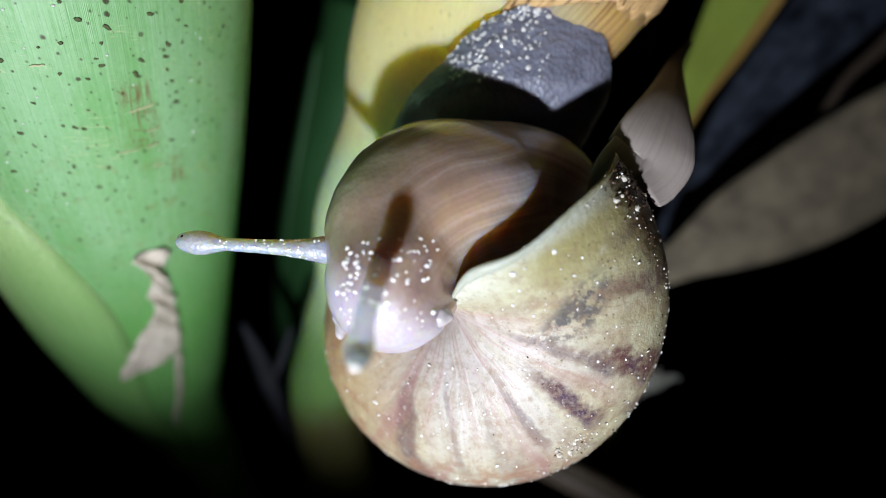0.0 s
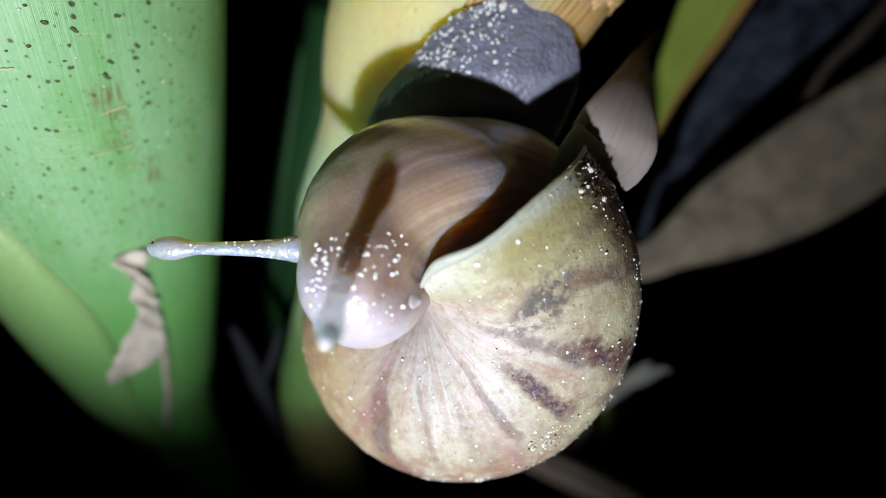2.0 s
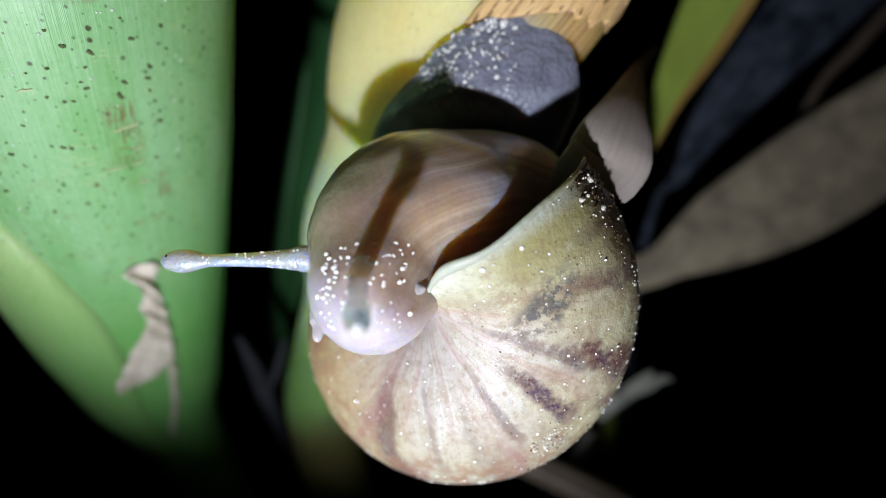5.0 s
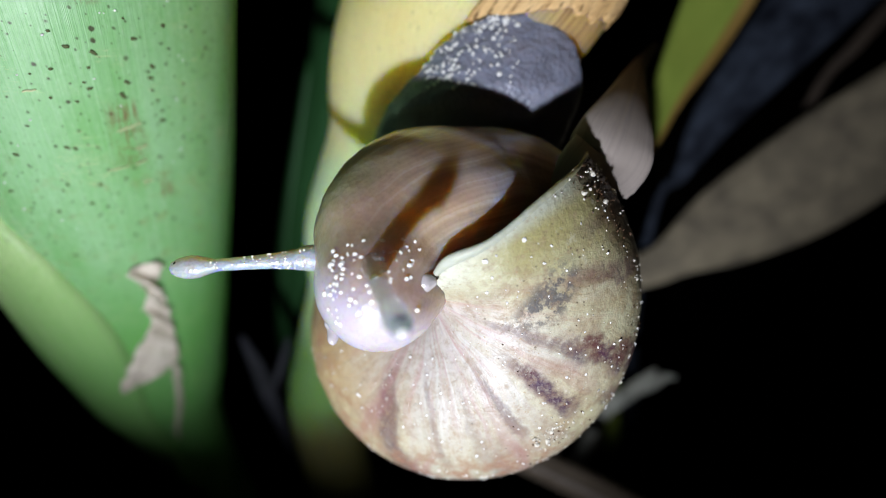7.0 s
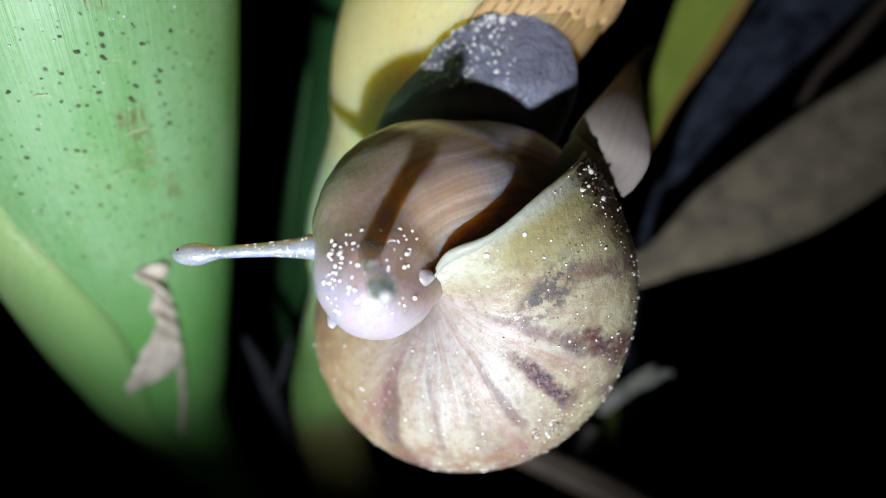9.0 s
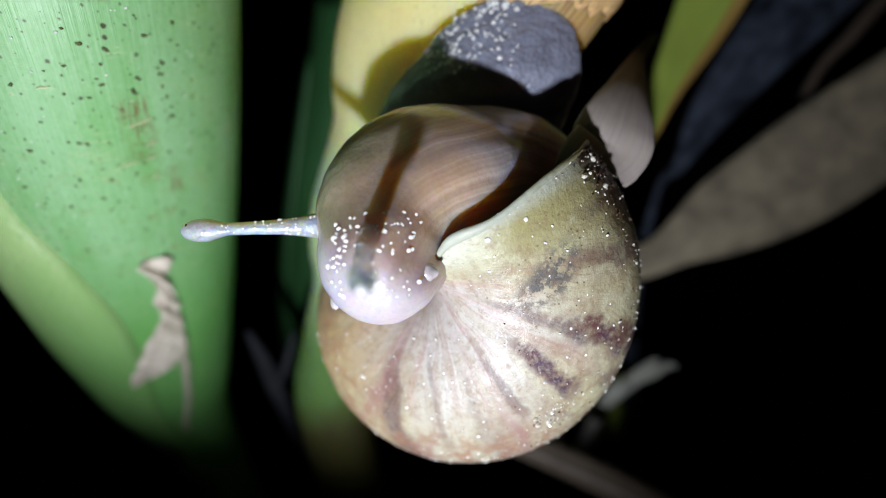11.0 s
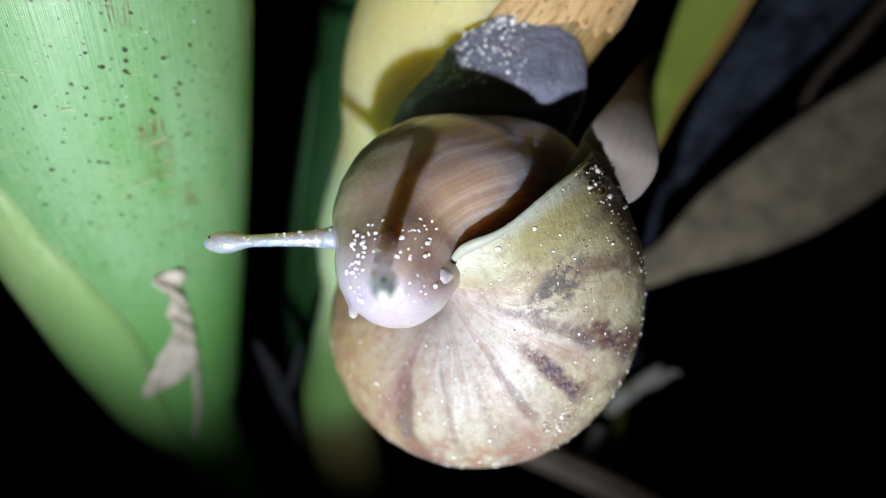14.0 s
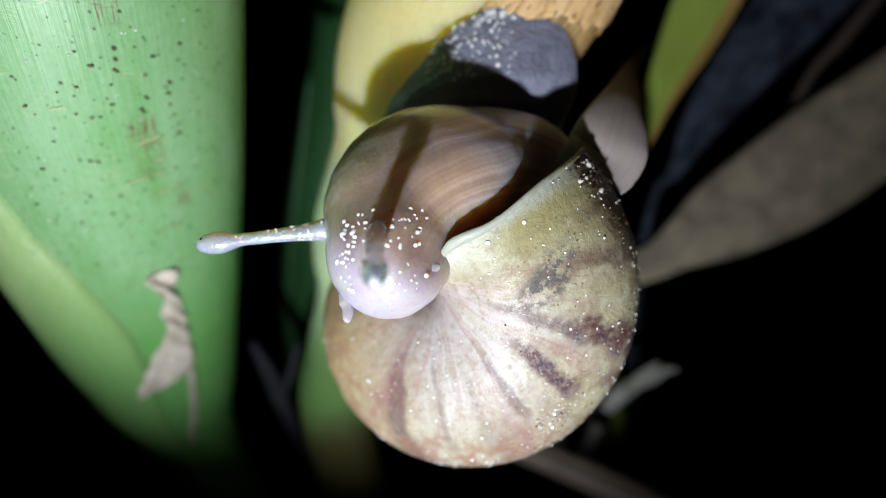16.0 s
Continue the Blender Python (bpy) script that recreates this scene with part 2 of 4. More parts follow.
    pale = n.math("MULTIPLY", n.span(v, 0.24, 0.08), n.span(deg, 45, 10))
    c = n.mix(n.math("MULTIPLY", pale, 0.8), c, (0.56, 0.57, 0.50))
    rimmed = n.math("MULTIPLY", n.span(n.math("ADD", deg0, n.math("MULTIPLY", wob, 5.0)), 12.5, 3.5), n.span(v, 0.48, 0.34))
    c = n.mix(n.math("MULTIPLY", rimmed, 0.85), c, (0.45, 0.47, 0.41))
    # chalky white strokes that run out from the columella
    chalk = n.math("MULTIPLY", n.ramp(n.noise(grown(44, 1.3), 1.0, 3, 0.6), [(0.50, 0.0), (0.62, 0.7)]), n.math("MULTIPLY", n.span(deg, 50, 85), n.span(deg, 165, 135)))
    c = n.mix(n.math("MULTIPLY", chalk, n.math("MULTIPLY", n.span(v, 0.06, 0.14), n.span(v, 0.42, 0.26))), c, (0.54, 0.53, 0.51))
    blotch = n.noise(n.coords("Object", (340, 340, 340), loc=(3, 1, 4)), 1.0, 5, 0.72)
    # purple-brown flames, each in its own direction and reach
    for at, half, v0, v1, k, slant in FLAMES:
        here = n.math("ADD", deg, n.math("MULTIPLY", n.math("SUBTRACT", v, 0.37), float(slant)))
        m = n.span(n.math("ABSOLUTE", n.math("SUBTRACT", here, at)), half, half * 0.25)
        m = n.math("MULTIPLY", m, n.math("MULTIPLY", n.span(v, v0 - 0.05, v0 + 0.06), n.span(v, v1 + 0.04, v1 - 0.03)))
        m = n.math("MULTIPLY", m, n.math("MULTIPLY", n.ramp(n.math("ADD", n.math("MULTIPLY", blotch, 0.55), n.math("MULTIPLY", wob2, 0.45)), [(0.36, 0.4), (0.52, 1.0)]), n.ramp(lines, [(0.36, 1.0), (0.62, 0.85)])))
        c = n.mix(n.math("MULTIPLY", m, k), c, n.mix(n.ramp(wob, [(0.4, 0.0), (0.6, 1.0)]), (0.044, 0.015, 0.048), (0.080, 0.022, 0.026)))
    streak = n.noise(grown(17, 1.2), 1.0, 3, 0.6)
    c = n.mix(n.math("MULTIPLY", n.math("MULTIPLY", n.ramp(streak, [(0.53, 0.0), (0.66, 0.6)]), n.span(v, 0.12, 0.26)), n.span(deg, 20, 40)), c, (0.25, 0.10, 0.115))
    rusty = n.math("MULTIPLY", n.math("MULTIPLY", n.span(v, 0.34, 0.48), n.span(deg, 70, 110)), n.ramp(mott, [(0.42, 0.0), (0.60, 0.75)]))
    c = n.mix(rusty, c, n.mix(wob, (0.30, 0.16, 0.075), (0.24, 0.11, 0.10)))
    # grey patch where the skin has worn away
    off = n.math("SUBTRACT", v, 0.255)
    dx = n.math("DIVIDE", n.math("SUBTRACT", n.math("ADD", deg0, n.math("MULTIPLY", off, 210.0)), 42.0), 13.0)
    dv = n.math("DIVIDE", off, 0.055)
    rr = n.math("ADD", n.math("MULTIPLY", dx, dx), n.math("MULTIPLY", dv, dv))
    grey = n.math("MULTIPLY", n.span(rr, 1.7, 0.2), n.ramp(n.math("ADD", n.math("MULTIPLY", mott, 0.6), n.math("MULTIPLY", wob2, 0.4)), [(0.44, 0.0), (0.51, 1.0)]))
    c = n.mix(n.math("MULTIPLY", grey, 0.9), c, (0.085, 0.08, 0.085))
    dots = n.math("MULTIPLY", n.span(n.cells(n.coords("Object", (1300, 1300, 1300)), 1.0), 0.24, 0.12), n.math("MULTIPLY", n.span(rr, 7.0, 2.0), n.ramp(mott, [(0.42, 0.0), (0.56, 0.9)])))
    c = n.mix(dots, c, (0.11, 0.09, 0.06))
    # dirt caked on the shoulder near the lip
    cake = n.math("MULTIPLY", n.span(deg, 40, 18), n.span(v, 0.37, 0.44))
    c = n.mix(n.math("MULTIPLY", cake, n.ramp(wob2, [(0.3, 0.55), (0.55, 1.0)])), c, (0.055, 0.028, 0.014))
    grime = n.noise(n.coords("Object", (900, 900, 900), loc=(2, 7, 1)), 1.0, 6, 0.75)
    c = n.mix(n.ramp(grime, [(0.50, 0.0), (0.66, 0.55)]), c, n.mix(wob, (0.22, 0.14, 0.075), (0.27, 0.20, 0.16)))
    c = n.mix(n.ramp(grime, [(0.30, 0.5), (0.42, 0.0)]), c, (0.52, 0.49, 0.43))
    pits = n.ramp(n.noise(n.coords("Object", (1900, 1900, 1900)), 1.0, 2, 0.7), [(0.66, 0.0), (0.72, 1.0)])
    c = n.mix(n.math("MULTIPLY", pits, 0.55), c, (0.30, 0.20, 0.10))
    h = n.math("ADD", n.math("MULTIPLY", lines, 0.65), n.math("ADD", n.math("MULTIPLY", lines2, 0.12), n.math("MULTIPLY", wob2, 0.9)))
    b = n.bump(h, 0.00020, 0.8)
    rough = n.ramp(wob2, [(0.3, 0.30), (0.7, 0.5)])
    return n.finish(c, rough, b, Specular_IOR_Level=0.24, Subsurface_Weight=0.08, Subsurface_Radius=(0.001, 0.0007, 0.0005))


def make_lip():
    n = Nodes("pale_shell_lip")
    a = n.noise(n.coords("Object", (500, 500, 500)), 1.0, 3)
    z = n.xyz(n.coords("Object", (1000, 1000, 1000)))[2]
    c = n.mix(a, (0.44, 0.46, 0.41), (0.34, 0.35, 0.27))
    c = n.mix(n.span(n.math("ADD", z, n.math("MULTIPLY", a, 5.0)), 10.0, 19.0), c, (0.27, 0.25, 0.12))
    return n.finish(c, 0.5, n.bump(a, 0.0003, 0.8), Subsurface_Weight=0.6, Subsurface_Radius=(0.001, 0.0009, 0.0006))


def make_flesh(name, upper, lower, wet, bump_mm, cell_scale, split=None, lines=False, depth=(0.0090, 0.0052, 0.0013)):
    """Wet snail skin: net of small warts, slime over it."""
    n = Nodes(name)
    ob = n.coords("Object")
    cloud = n.noise(n.coords("Object", (220, 220, 220)), 1.0, 4, 0.6)
    wart = n.cells(ob, cell_scale)
    fine = n.noise(ob, cell_scale * 1.6, 3, 0.6)
    x, y, z = n.xyz(n.coords("Object", (1000, 1000, 1000)))
    c = n.mix(n.ramp(cloud, [(0.35, 0.0), (0.65, 1.0)]), upper, tuple(k * 0.72 for k in upper))
    if lines:
        c = n.mix(n.math("MULTIPLY", n.span(n.math("ADD", x, n.math("MULTIPLY", cloud, 4.0)), -6.0, 3.0), 0.75), c, (0.41, 0.365, 0.395))
        fold = n.math("ADD", n.math("POWER", n.math("ABSOLUTE", n.math("ADD", x, 3.0)), 2.0), n.math("POWER", n.math("ABSOLUTE", n.math("SUBTRACT", z, 9.0)), 2.0))
        c = n.mix(n.math("MULTIPLY", n.span(n.math("ADD", fold, n.math("MULTIPLY", cloud, 20.0)), 62.0, 16.0), 0.6), c, (0.44, 0.30, 0.19))
    low = 0.0
    if split:
        low = n.span(n.math("ADD", n.math("ADD", z, n.math("MULTIPLY", x, split[2])), n.math("MULTIPLY", cloud, 3.0)), split[0], split[1])
        c = n.mix(low, c, lower)
    if lines:
        arc = n.node("ShaderNodeVectorMath", op="DISTANCE")
        n.link(n.coords("Object", (1000, 1000, 1000)), arc.inputs[0])
        arc.inputs[1].default_value = lines
        w = n.noise(n.coords("Object", (120, 120, 120)), 1.0, 3)
        k = n.node("ShaderNodeCombineXYZ")
        n.link(n.math("ADD", n.math("MULTIPLY", arc.outputs["Value"], 0.95), n.math("MULTIPLY", w, 1.6)), k.inputs[0])
        fold = n.noise(k.outputs[0], 1.0, 2, 0.6)
        high = n.math("MULTIPLY", n.math("SUBTRACT", 1.0, n.math("MULTIPLY", low, 0.9)), n.math("ADD", 0.25, n.math("MULTIPLY", n.span(n.math("ADD", x, z), -6.0, 14.0), 0.75)))
        c = n.mix(n.math("MULTIPLY", n.math("MULTIPLY", n.ramp(fold, [(0.44, 0.0), (0.62, 1.0)]), 0.42), high), c, (0.13, 0.09, 0.075))
        # pale bluish bands on the folds: wet sheen painted into the colour
        c = n.mix(n.math("MULTIPLY", n.math("MULTIPLY", n.ramp(fold, [(0.30, 1.0), (0.46, 0.0)]), 0.5), high), c, (0.56, 0.53, 0.58))
        wart = n.math("ADD", n.math("MULTIPLY", wart, 0.6), n.math("MULTIPLY", n.math("MULTIPLY", fold, high), 0.5))
    c = n.mix(n.math("MULTIPLY", n.ramp(fine, [(0.55, 0.0), (0.75, 1.0)]), 0.25), c, tuple(k * 0.5 for k in upper))
    h = n.math("ADD", wart, n.math("MULTIPLY", fine, 0.35))
    b = n.bump(h, bump_mm * MM, 0.8)
    return n.finish(c, 0.36, b, Specular_IOR_Level=0.5, Coat_Weight=wet, Coat_Roughness=0.08,
                    Subsurface_Weight=1.0, Subsurface_Radius=depth, Subsurface_Scale=1.0)


def make_clear(name, colour, alpha_like, ior=1.36):
    """Soft, watery flesh that lets light through."""
    n = Nodes(name)
    a = n.noise(n.coords("Object", (900, 900, 900)), 1.0, 3)
    c = n.mix(a, colour, tuple(k * 0.8 for k in colour))
    return n.finish(c, 0.2, n.bump(a, 0.0001, 0.5), Transmission_Weight=alpha_like, IOR=ior, Coat_Weight=0.6, Coat_Roughness=0.06,
                    Subsurface_Weight=0.6, Subsurface_Radius=(0.0015, 0.0016, 0.0018))


def make_slime():
    n = Nodes("white_glint_bead")
    a = n.noise(n.coords("Object", (900, 900, 900)), 1.0, 2)
    # near-white base, so that each bead shows as a bright glint
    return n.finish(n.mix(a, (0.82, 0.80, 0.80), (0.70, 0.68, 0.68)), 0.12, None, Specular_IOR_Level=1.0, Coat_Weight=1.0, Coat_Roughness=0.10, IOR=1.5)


def make_speck(name, colour, rough):
    n = Nodes(name)
    a = n.noise(n.coords("Object", (2500, 2500, 2500)), 1.0, 2)
    return n.finish(n.mix(a, colour, tuple(k * 0.6 for k in colour)), rough)


# places on the stalk skins, in millimetres round and along
GREEN_SCRAPE = (23.3, 30.8, 2.8, 4.6)
GREEN_SCRAPE_ABOVE = (21.8, 46.0, 1.8, 2.4)
GREEN_SCRAPE_BELOW = (27.5, 24.0, 1.4, 2.6)
YELLOW_GREEN = (158.0, 143.0)
YELLOW_DRY = (100.0, 113.0)
SPECKS = [(40, 26.0), (43, 25.0), (38, 22.7), (49, 25.0), (47, 23.5), (45, 22.0), (46, 21.5), (33, 22.0), (24, 20.5), (36, 20.0), (42, 20.0), (28, 17.0),
          (22, 14.0), (28, 13.8), (17, 12.0), (31, 10.0), (36, 15.0), (38, 15.0), (16, 9.9), (38, 8.5), (50, 12.0), (40, 12.2), (58, 29.0), (60, 27.5),
          (69, 30.0), (70, 28.0), (64, 25.5), (56, 23.0), (54, 21.5), (63, 24.2), (63, 23.0), (64, 22.0), (65, 21.0), (65, 20.0), (62, 15.4), (70, 23.0),
          (74, 25.0), (78, 27.0), (73, 21.0), (73, 18.0), (82, 19.0), (79, 31.2), (85, 30.5), (89, 32.0), (94, 27.5)]
# flames: degrees back from the lip, half width, reach from and to, strength, and degrees of slant towards the rim
FLAMES = [(33, 5.5, 0.28, 0.66, 0.75, 0), (62, 5.0, 0.15, 0.32, 0.6, 0), (61, 8.0, 0.30, 0.66, 1.0, 0), (83, 7.0, 0.22, 0.395, 1.0, 0), (105, 4.5, 0.19, 0.37, 0.6, 0),
          (74, 5, 0.43, 0.66, 0.7, 0), (95, 6, 0.37, 0.44, 0.5, 0), (118, 6, 0.36, 0.60, 0.4, 0), (124, 4, 0.24, 0.42, 0.3, 0), (142, 3.2, 0.20, 0.42, 0.4, 45),
          (167, 10.5, 0.25, 0.66, 0.75, 100), (17, 4, 0.34, 0.60, 0.6, 0), (228, 10, 0.3, 0.8, 0.5, 0)]


# ---- building ----
def finish_mesh(name, bm, material, smooth=True):
    bmesh.ops.recalc_face_normals(bm, faces=bm.faces)
    me = bpy.data.meshes.new(name)
    bm.to_mesh(me)
    bm.free()
    me.materials.append(material)
    if smooth:
        me.polygons.foreach_set("use_smooth", [True] * len(me.polygons))
    return me


def thing(name, origin, label, category, group="", kind=""):
    """An Empty at a place in millimetres, square to the first eye."""
    ob = new(name)
    ob.empty_display_size = 0.005
    ob.matrix_basis = spot_at(*origin)
    ob["ox"], ob["oy"], ob["oz"] = origin
    return tagged(ob, label, category, group, kind)


def part(name, bm, material, parent, label="", smooth=True, scale=MM):
    """One mesh under a thing or a part; its points are millimetres in the parent's space."""
    bmesh.ops.scale(bm, vec=(scale, scale, scale), verts=bm.verts)
    ob = new(name, finish_mesh(name, bm, material, smooth))
    ob.parent = parent
    return tagged(ob, label)


def grid_mesh(points, uvs, closed_u=False, cap=False):
    """A sheet of quads from rows of points (rows along, columns round)."""
    bm = bmesh.new()
    layer = bm.loops.layers.uv.new("UVMap")
    rows = [[bm.verts.new(p) for p in row] for row in points]
    n = len(rows[0])
    last = n if closed_u else n - 1
    for i in range(len(rows) - 1):
        for j in range(last):
            k = (j + 1) % n
            f = bm.faces.new((rows[i][j], rows[i][k], rows[i + 1][k], rows[i + 1][j]))
            jk = j + 1
            for loop, (a, b) in zip(f.loops, ((i, j), (i, jk), (i + 1, jk), (i + 1, j))):
                loop[layer].uv = uvs[a][b]
    if cap and closed_u:
        bm.faces.new(rows[0])
        bm.faces.new(list(reversed(rows[-1])))
    return bm


def glide(stations, s):
    """Smooth passage through stations (Catmull-Rom), s from 0 to len - 1."""
    n = len(stations)
    i = min(int(s), n - 2)
    f = s - i
    p = [np.array(stations[min(max(k, 0), n - 1)], float) for k in (i - 1, i, i + 1, i + 2)]
    return 0.5 * (2 * p[1] + (p[2] - p[0]) * f + (2 * p[0] - 5 * p[1] + 4 * p[2] - p[3]) * f * f + (3 * p[1] - p[0] - 3 * p[2] + p[3]) * f ** 3)


class Stem:
    """A round or flat stem through stations (x, y, z, half width, half depth), base first."""

    def __init__(self, stations, origin, turn=0.0):
        self.st, self.o, self.turn = stations, np.array(origin, float), radians(turn)
        self.top = len(stations) - 1
        self.table = None
        self.wide = max(max(q[3], q[4]) for q in stations)

    def frame_at(self, s):
        c = glide(self.st, s)
        a, b = glide(self.st, max(s - 0.05, 0)), glide(self.st, min(s + 0.05, self.top))
        t = Vector(b[:3] - a[:3]).normalized()
        u = Vector((0, 1, 0)).cross(t).normalized()
        w = -t.cross(u)
        u, w = u * math.cos(self.turn) + w * math.sin(self.turn), w * math.cos(self.turn) - u * math.sin(self.turn)
        return Vector(c[:3] - self.o), u, w, c[3], c[4]

    def at(self, s, ang, off=0.0):
        c, u, w, rx, ry = self.frame_at(s)
        return c + u * ((rx + off) * math.sin(ang)) + w * ((ry + off) * math.cos(ang))

    def at_height(self, z, ang, off=0.0):
        """The point of the skin at a height, for an angle round the stem, off millimetres above it."""
        if self.table is None:
            rows = [self.frame_at(self.top * k / 400) for k in range(401)]
            self.table = [np.array([r[k] for r in rows], float) for k in range(5)]
        c, u, w, rx, ry = self.table
        line = c + u * ((rx + off) * math.sin(ang))[:, None] + w * ((ry + off) * math.cos(ang))[:, None]
        h = line[:, 2] + self.o[2]
        return Vector([float(np.interp(z, h, line[:, k])) for k in range(3)])

    def facing(self, z, ang):
        """The way that the skin faces there."""
        up = self.at_height(z + 0.5, ang) - self.at_height(z - 0.5, ang)
        side = self.at_height(z, ang + 0.02) - self.at_height(z, ang - 0.02)
        return side.cross(up).normalized()

    def mesh(self, rings=60, seg=40, rough=0.0, ribs=0.0, seed=0.0):
        pts, uvs = [], []
        for i in range(rings + 1):
            s = self.top * i / rings
            c, u, w, rx, ry = self.frame_at(s)
            row, uv = [], []
            for j in range(seg):
                a = -math.pi + 2 * math.pi * j / seg
                d = Vector((math.sin(a), math.cos(a), seed))
                k = 1 + rough * noise.noise(Vector((d.x * 1.5, d.y * 1.5, c.z * 0.06 + seed))) + ribs * math.cos(a * 22 + 3 * noise.noise(Vector((a, c.z * 0.03, seed))))
                row.append(c + u * (rx * k * d.x) + w * (ry * k * d.y))
            for j in range(seg + 1):
                a = -math.pi + 2 * math.pi * j / seg
                uv.append((a * self.wide, c.z + self.o[2]))
            pts.append(row)
            uvs.append(uv)
        return grid_mesh(pts, uvs, True, True)


def blob(radius, squash=(1, 1, 1), rough=0.1, at=(0, 0, 0), sub=3, seed=0.0):
    bm = bmesh.new()
    bmesh.ops.create_icosphere(bm, subdivisions=sub, radius=1.0)
    for v in bm.verts:
        d = v.co.normalized()
        k = radius * (1 + rough * noise.noise(d * 1.6 + Vector((seed, 0, 0))))
        v.co = Vector((d.x * k * squash[0], d.y * k * squash[1], d.z * k * squash[2])) + Vector(at)
    return bm


BALLS = {}


def ball(sub):
    """Corners and triangles of a unit ball."""
    if sub not in BALLS:
        bm = bmesh.new()
        bmesh.ops.create_icosphere(bm, subdivisions=sub, radius=1.0)
        BALLS[sub] = (np.array([v.co for v in bm.verts]), np.array([[v.index for v in f.verts] for f in bm.faces]))
        bm.free()
    return BALLS[sub]


def bits(name, placed, sub, material, parent, label, scale=MM, smooth=True):
    """Many small balls, each with its own 3 x 3 shape and place, as one mesh of kind stuff."""
    corners, faces = ball(sub)
    verts = np.concatenate([corners @ np.array(shape).T + np.array(at) for shape, at in placed]) * scale
    tris = np.concatenate([faces + k * len(corners) for k in range(len(placed))])
    me = bpy.data.meshes.new(name)
    me.from_pydata(verts.tolist(), [], tris.tolist())
    me.materials.append(material)
    if smooth:
        me.polygons.foreach_set("use_smooth", [True] * len(me.polygons))
    ob = new(name, me)
    ob.parent = parent
    return tagged(ob, label, kind="stuff")


def slab(front, back, uvs):
    """A thin closed sheet from two matching grids of points."""
    bm = bmesh.new()
    layer = bm.loops.layers.uv.new("UVMap")
    a = [[bm.verts.new(p) for p in row] for row in front]
    b = [[bm.verts.new(p) for p in row] for row in back]
    m, n = len(a), len(a[0])

    def face(vs, ks):
        f = bm.faces.new(vs)
        for loop, (i, j) in zip(f.loops, ks):
            loop[layer].uv = uvs[i][j]
    for i in range(m - 1):
        for j in range(n - 1):
            ks = ((i, j), (i, j + 1), (i + 1, j + 1), (i + 1, j))
            face([a[p][q] for p, q in ks], ks)
            face([b[p][q] for p, q in reversed(ks)], list(reversed(ks)))
    for i in range(m - 1):
        for j in (0, n - 1):
            face((a[i][j], a[i + 1][j], b[i + 1][j], b[i][j]), ((i, j), (i + 1, j), (i + 1, j), (i, j)))
    for j in range(n - 1):
        for i in (0, m - 1):
            face((a[i][j], a[i][j + 1], b[i][j + 1], b[i][j]), ((i, j), (i, j + 1), (i, j + 1), (i, j)))
    return bm


GREEN, SHEATH, YELLOW, DEW = make_green(), make_sheath(), make_yellow(), make_slime()
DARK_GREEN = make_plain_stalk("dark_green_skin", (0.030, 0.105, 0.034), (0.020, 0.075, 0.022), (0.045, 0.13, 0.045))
LIME = make_plain_stalk("lime_blade_skin", (0.36, 0.46, 0.08), (0.26, 0.37, 0.06), (0.45, 0.42, 0.10))
NAVY = make_dry("blackened_leaf", (0.005, 0.007, 0.014), (0.046, 0.058, 0.085), (0.004, 0.005, 0.009))
DRY = make_dry("dry_leaf", (0.31, 0.26, 0.18), (0.16, 0.135, 0.10), (0.10, 0.08, 0.055))
PALE = make_dry("pale_dry_fibre", (0.74, 0.66, 0.56), (0.60, 0.52, 0.43), (0.38, 0.30, 0.22))
TAN = make_dry("browned_rib", (0.42, 0.26, 0.08), (0.34, 0.22, 0.05), (0.16, 0.08, 0.03))
DRIED = make_dry("dried_sheath", (0.74, 0.50, 0.25), (0.60, 0.36, 0.14), (0.30, 0.13, 0.04), 1.0)
DULL = make_dry("dull_dead_leaf", (0.30, 0.255, 0.235), (0.25, 0.21, 0.19), (0.21, 0.18, 0.165), relief=0.00012)
SHRED = make_dry("grey_shred", (0.03, 0.03, 0.04), (0.02, 0.02, 0.025), (0.025, 0.025, 0.028))
SLIVER = make_dry("skin_sliver", (0.60, 0.58, 0.34), (0.5, 0.5, 0.3), (0.4, 0.35, 0.2))
BLEACHED = make_dry("bleached_shred", (0.42, 0.43, 0.38), (0.36, 0.35, 0.30), (0.26, 0.22, 0.18))
STICK = make_dry("dry_stick_bark", (0.13, 0.10, 0.075), (0.10, 0.075, 0.055), (0.06, 0.045, 0.03))
ROTTED = make_dry("rotted_leaf", (0.075, 0.055, 0.042), (0.05, 0.038, 0.03), (0.03, 0.022, 0.016))
SOIL = make_soil()
SPECK = make_speck("stalk_speck", (0.10, 0.12, 0.045), 0.9)


# ---- ground ----
def build_ground():
    bm = bmesh.new()
    edge = [-20, -5, -1.5, -0.6, -0.3, -0.15, 0, 0.15, 0.3, 0.6, 1.5, 5, 20]
    cells = []
    for a, b in zip(edge, edge[1:]):
        k = 8 if abs(a) < 0.6 and abs(b) < 0.61 else 2
        cells += [a + (b - a) * i / k for i in range(k)]
    cells.append(edge[-1])
    rows = []
    for y in cells:
        rows.append([bm.verts.new((x, y + 0.15, 0.010 * noise.noise(Vector((x * 14, y * 14, 3))) + 0.004 * noise.noise(Vector((x * 60, y * 60, 7)))
                                   if abs(x) < 2 and abs(y) < 2 else 0)) for x in cells])
    for i in range(len(rows) - 1):
        for j in range(len(rows) - 1):
            bm.faces.new((rows[i][j], rows[i][j + 1], rows[i + 1][j + 1], rows[i + 1][j]))
    tagged(new("ground", finish_mesh("ground", bm, SOIL)), "dark damp garden soil at night under the plants", "ground", kind="structure")


